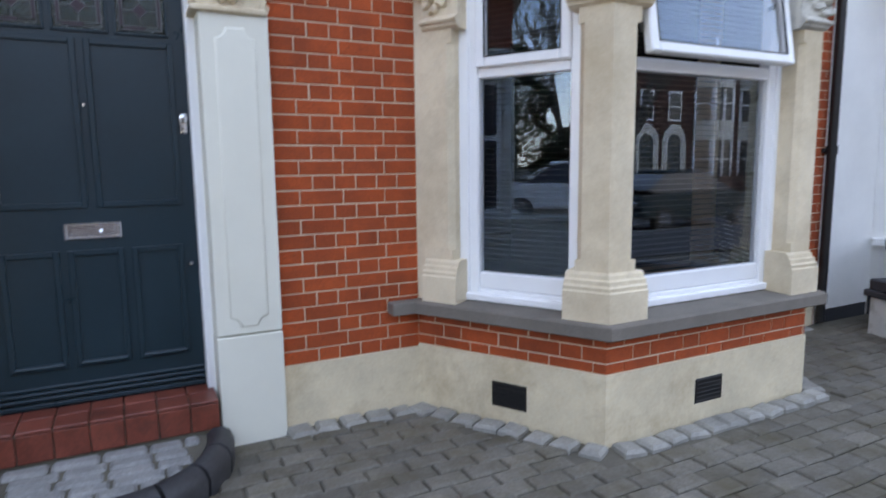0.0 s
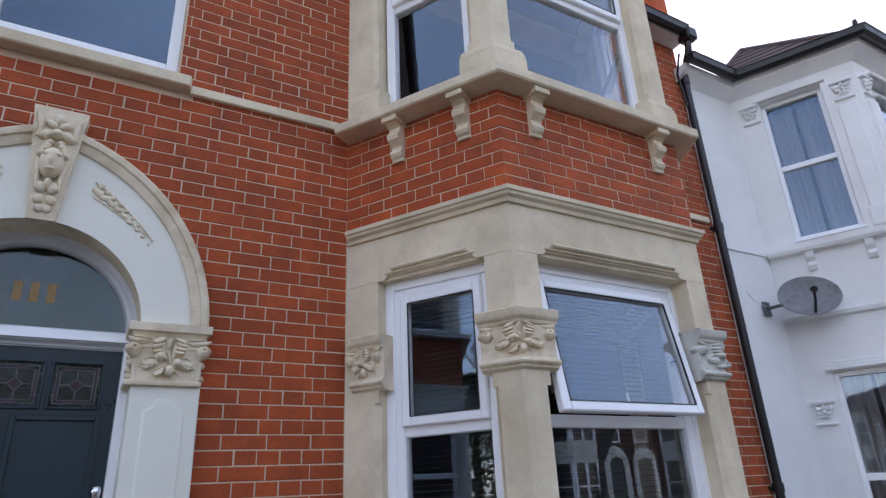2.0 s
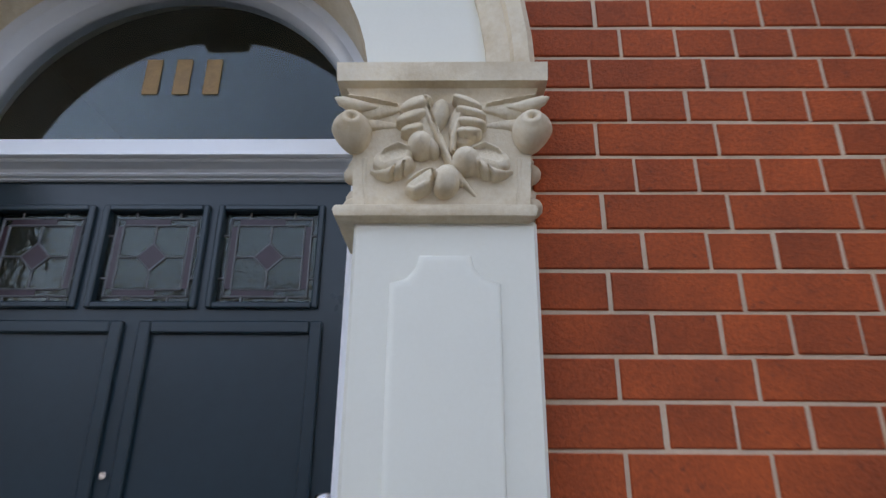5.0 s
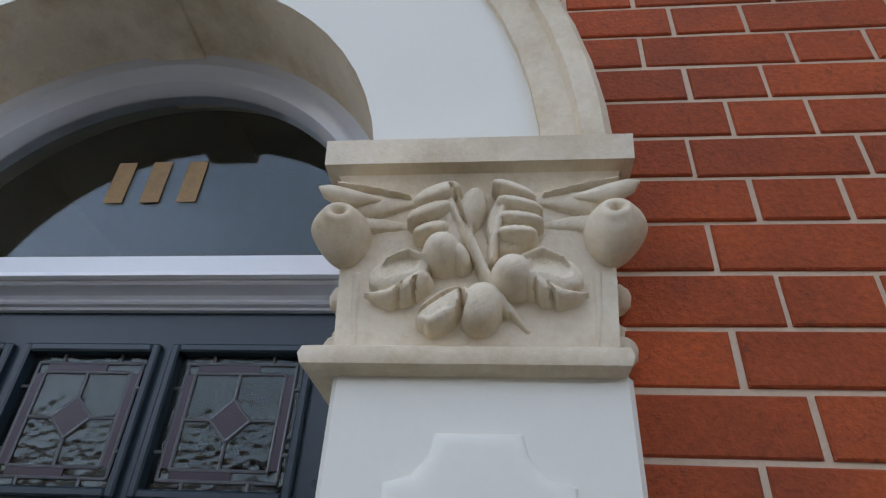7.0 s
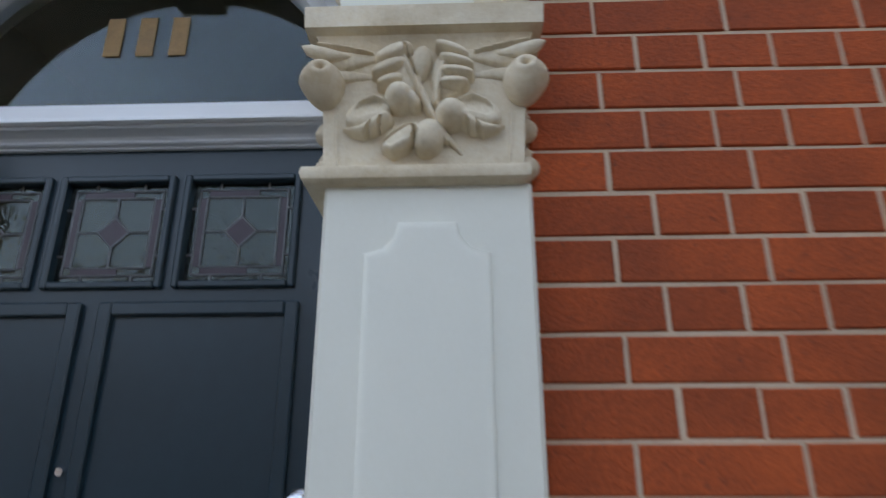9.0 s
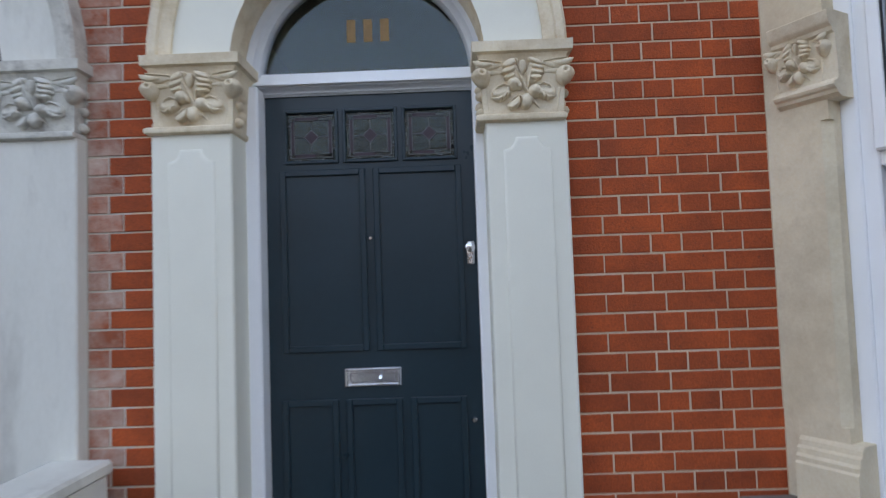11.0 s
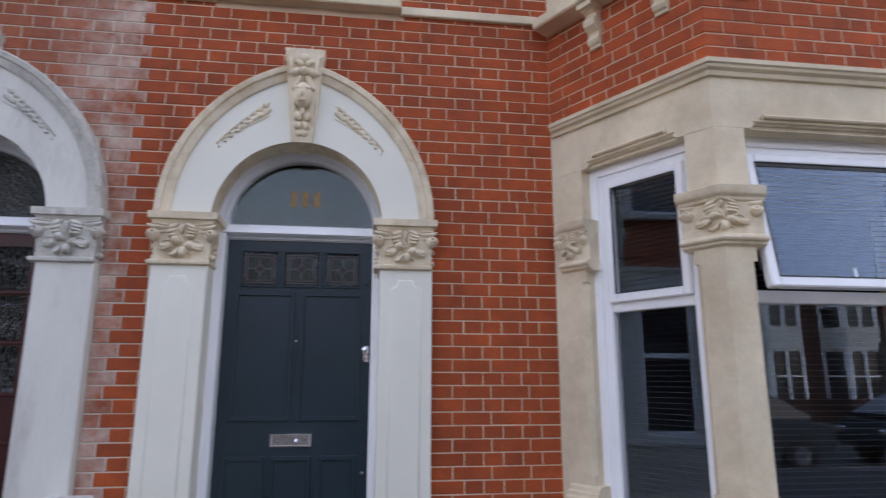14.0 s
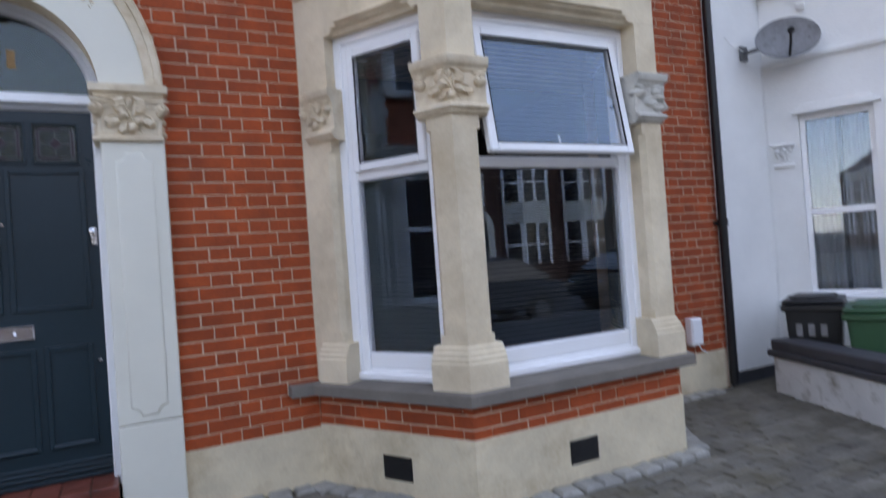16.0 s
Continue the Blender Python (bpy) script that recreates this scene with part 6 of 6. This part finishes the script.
def evergreen(x, y, h, seed):
    r = random.Random(seed)
    root = thing("evergreen_tree", (x, y, 0), "dense dark evergreen tree", "tree")
    bm = bmesh.new()
    tube(bm, [(x, y, -0.05), (x + 0.1, y, h * 0.4), (x, y, h * 0.8)], [0.2, 0.14, 0.05], 8)
    for k in range(8):
        a, z = k * 2.4, h * (0.25 + 0.07 * k)
        tube(bm, [(x, y, z), (x + math.cos(a) * 0.8, y + math.sin(a) * 0.8, z + 0.5)], [0.06, 0.02], 6)
    part("trunk", bm, BARK, root)
    verts, faces = [], []
    for k in range(7000):
        z = r.random() ** 0.8
        rad = (1.5 * (1 - z) ** 0.6 + 0.25) * (0.75 + 0.35 * r.random()) * (1 + 0.18 * math.sin(7 * z * 6.28 / 2))
        a = r.uniform(0, 6.283)
        c = Vector((x + rad * math.cos(a), y + rad * math.sin(a), 0.6 + z * (h - 0.6)))
        u = Vector((r.uniform(-1, 1), r.uniform(-1, 1), r.uniform(-1, 1))).normalized() * r.uniform(0.05, 0.11)
        v = u.orthogonal().normalized() * r.uniform(0.03, 0.06)
        n = len(verts)
        verts += [c - u, c + v, c + u, c - v]
        faces.append((n, n + 1, n + 2, n + 3))
    me = bpy.data.meshes.new("crown")
    me.from_pydata(verts, [], faces)
    me.materials.append(LEAF)
    ob = new("crown", me)
    ob.parent = root
    ob.matrix_parent_inverse = Matrix.Translation(-root.location)
    tagged(ob, "", "", "", "stuff")


evergreen(-15.5, 1.2, 5.2, 3)
evergreen(-16.2, -1.2, 2.7, 4)
bare_tree(-18.0, -0.9, 8)
bare_tree(17.0, -12.8, 11)

# ---- paving ----
rnd = random.Random(11)


def block_mesh(w, d, h, bev, material, name):
    """A block with worn top edges, its top at zero."""
    v = [(x * w / 2, y * d / 2, -h) for x, y in ((-1, -1), (1, -1), (1, 1), (-1, 1))]
    v += [(x * w / 2, y * d / 2, -bev) for x, y in ((-1, -1), (1, -1), (1, 1), (-1, 1))]
    v += [(x * (w / 2 - bev), y * (d / 2 - bev), 0) for x, y in ((-1, -1), (1, -1), (1, 1), (-1, 1))]
    f = [(i, (i + 1) % 4, 4 + (i + 1) % 4, 4 + i) for i in range(4)] + [(4 + i, 4 + (i + 1) % 4, 8 + (i + 1) % 4, 8 + i) for i in range(4)] + [(8, 9, 10, 11)]
    me = bpy.data.meshes.new(name)
    me.from_pydata(v, [], f)
    me.materials.append(material)
    return me


def joined(name, blocks, material, parent):
    """Many blocks (mesh, matrix) as one mesh of loose pieces."""
    verts, faces = [], []
    for me, m in blocks:
        n = len(verts)
        verts += [m @ v.co for v in me.vertices]
        faces += [tuple(n + i for i in p.vertices) for p in me.polygons]
    out = bpy.data.meshes.new(name)
    out.from_pydata(verts, [], faces)
    out.materials.append(material)
    ob = new(name, out)
    ob.parent = parent
    return tagged(ob, "", "", "", "stuff")


def inside(x, y, poly):
    hit = False
    for (xa, ya), (xb, yb) in zip(poly, poly[1:] + poly[:1]):
        if (ya > y) != (yb > y) and x < (xb - xa) * (y - ya) / (yb - ya) + xa:
            hit = not hit
    return hit


bm = bmesh.new()
box(bm, -8, 8.2, -1.75, W, -0.044, -0.016)
paving = solid("pavement", bm, SAND, "weathered grey block paving of the forecourt", "pavement")
FOOT = [(0.49, W), INNER_L, FRONT_L, FRONT_R, INNER_R, (5.0, W)]
setts = [block_mesh(0.112 + 0.008 * k, 0.118 + 0.005 * k, 0.05, 0.016, SETT, "sett") for k in range(4)]
for a, b in zip(FOOT, FOOT[1:]):
    m, ln = frame_of(a, b)
    s = 0.05
    while s < ln + (0.02 if b is FRONT_L or b is FRONT_R else -0.10):
        ob = new("sett", rnd.choice(setts))
        ob.parent = paving
        ob.matrix_basis = m @ pose(s + 0.03, -0.088 - rnd.uniform(0, 0.012), 0.018 + rnd.uniform(-0.005, 0.006), rnd.uniform(-3, 3), rnd.uniform(-3, 3), rnd.uniform(-9, 9))
        s += 0.146
pavers = [block_mesh(0.196, 0.097, 0.05, 0.008, PAVER, "paver") for k in range(1)]
keep_out = [tuple(p) for p in offset(BAY, 0.155)]
rest, near = [], 0
for r in range(-16, 33):
    y = 0.1045 * r + 0.02
    for c in range(-38, 40):
        x = 0.2045 * c + (0.1 if r % 2 else 0.0)
        if inside(x, y, keep_out) or y > 3.36 or (y > 3.26 and x > 0.4) or ((x - LAND_X) / 0.58) ** 2 + ((y - LAND_Y) / 0.63) ** 2 < 1 or -1.58 < x < -1.28 or (0.13 < x < 0.53 and y > 3.30):
            continue
        m = pose(x, y, rnd.uniform(-0.005, 0.005), rnd.uniform(-1.2, 1.2), rnd.uniform(-1.2, 1.2), rnd.uniform(-1.5, 1.5))
        if 0.1 < x < 3.4 and 1.75 < y and near < 250:
            ob = new("paver", pavers[0])
            ob.parent = paving
            ob.matrix_basis = m
            near += 1
        else:
            rest.append((pavers[0], m))
joined("paver_field", rest, PAVER, paving)

# ---- bricks ----
HEAD, STRETCH = 0.1185, 0.237
brick_shapes = {}


def brick_mesh(w, h, material):
    key = (round(w, 3), round(h, 3), material.name)
    if key not in brick_shapes:
        me = block_mesh(key[0], key[1], 0.016, 0.0025, material, "brick")
        me.transform(Matrix.Rotation(radians(90), 4, 'X'))
        brick_shapes[key] = me
    return brick_shapes[key]


def lay(m, s0, s1, z0, z1, blocked, material, bond="flemish", wide=0.0078):
    """Bricks (mesh, matrix) of a face in courses, cut where it is blocked."""
    out = []
    k = math.floor((z0 - BED) / COURSE + 0.02)
    while BED + k * COURSE < z1 - 0.02:
        za, zb = max(BED + k * COURSE, z0) + wide / 2, min(BED + (k + 1) * COURSE, z1) - wide / 2
        if zb - za < 0.018:
            k += 1
            continue
        if bond == "panel":
            joints = [s0, 0.710, 0.828, 0.950, 1.070, 1.19, s1] if k % 2 == 0 else [s0, 0.640, 0.877, 1.117, s1]
        else:
            joints, s, n = [], s0 - 0.36 + (0.178 if k % 2 else 0.0), 0
            while s < s1 + 0.4:
                joints.append(s)
                s += STRETCH if n % 2 else HEAD
                n += 1
        free = [(s0, s1)]
        for p, q in blocked(0.5 * (za + zb)):
            free = [(a, b) for f in free for a, b in ((f[0], min(f[1], p)), (max(f[0], q), f[1])) if b - a > 0.02]
        for a, b in zip(joints, joints[1:]):
            for f0, f1 in free:
                c, d = max(a, f0), min(b, f1)
                if d - c > 0.028:
                    jit = rnd.uniform(-0.0012, 0.0012)
                    w, h = d - c - (wide if c > s0 + 0.001 and d < s1 - 0.001 or m is FLAT else wide * 0.3) + rnd.choice((0, 0.001, -0.001)), zb - za + rnd.choice((0, 0.001, -0.001))
                    out.append((brick_mesh(w, h, material), m @ pose(0.5 * (c + d) + jit, -0.0045 + rnd.uniform(-0.001, 0.0012), 0.5 * (za + zb) + jit * 0.6,
                                                                    rnd.uniform(-0.4, 0.4), rnd.uniform(-0.35, 0.35), rnd.uniform(-0.3, 0.3))))
        k += 1
    return out


def singly(blocks, parent):
    for me, m in blocks:
        ob = new("brick", me)
        ob.parent = parent
        ob.matrix_basis = m


def round_door(cx):
    d = (1.03 ** 2 - 0.83 ** 2) / (2 * 0.83)
    big = 0.83 + d

    def at(z):
        if z < SPRING:
            return [(cx - 0.826, cx + 0.826)]
        h = z - SPRING
        if h < 1.02:
            half = math.sqrt(big * big - h * h) - d - 0.01
            return [(cx - half, cx + half)]
        return [(cx - 0.12, cx + 0.12)] if z < 3.495 else []
    return at


ours, theirs = round_door(DOOR_X), round_door(DOOR_X + NB_SHIFT)


def blocked_ours(z):
    out = ours(z) + [(1.313, 3.982)]
    if 3.85 < z < 5.5:
        out += [(-0.92, 0.29)] if z < 3.972 else [(-0.805, 0.215)]
    if z < 0.34:
        out += [(0.5, 5.1)]
    return out


def blocked_theirs(z):
    out = theirs(z) + ([(-6.4, -3.93)] if z < 5.9 else [])
    if 3.85 < z < 5.5:
        out += [(-2.75, -1.56)] if z < 3.972 else [(-2.735, -1.755)]
    return out


TOP_PANEL = BED + 5 * COURSE
whole = lay(FLAT, -5.2, 1.313, TOP_PANEL, 6.05, lambda z: blocked_ours(z) + blocked_theirs(z), RED_BRICK)
whole += lay(FLAT, -5.2, 0.0, 0.03, TOP_PANEL, lambda z: blocked_ours(z) + blocked_theirs(z), RED_BRICK)
old, new_near, new_rest = [], [], []
for me, m in whole:
    x, z = m.translation.x, m.translation.z
    (old if x < -1.29 else new_near if x > 0.38 and z < 3.70 else new_rest).append((me, m))
singly(lay(FLAT, 0.508, 1.313, 0.342, TOP_PANEL, ours, RED_BRICK, "panel") + new_near, wall_front)
new_rest += lay(FLAT, 3.982, 5.095, 0.34, 6.05, lambda z: [], RED_BRICK)
joined("brickwork", new_rest, RED_BRICK, wall_front)
old.sort(key=lambda q: math.hypot(q[1].translation.x + 1.3, 0.7 * (q[1].translation.z - 2.0)))
aged = {}
for me, m in old[:290]:
    if me not in aged:
        aged[me] = me.copy()
        aged[me].materials[0] = OLD_BRICK
singly([(aged[me], m) for me, m in old[:290]], wall_neighbour)
joined("brickwork", old[290:], OLD_BRICK, wall_neighbour)
for m, ln in ((CANT_L, LEN_L), (FRONT, LEN_F), (CANT_R, LEN_R)):
    singly(lay(m, -0.002, ln + 0.002, 3.144, 3.80, lambda z: [], RED_BRICK), bay_upper)
    singly(lay(m, -0.002, ln + 0.002, 0.360, 0.556, lambda z: [], RED_BRICK), bay_lower)
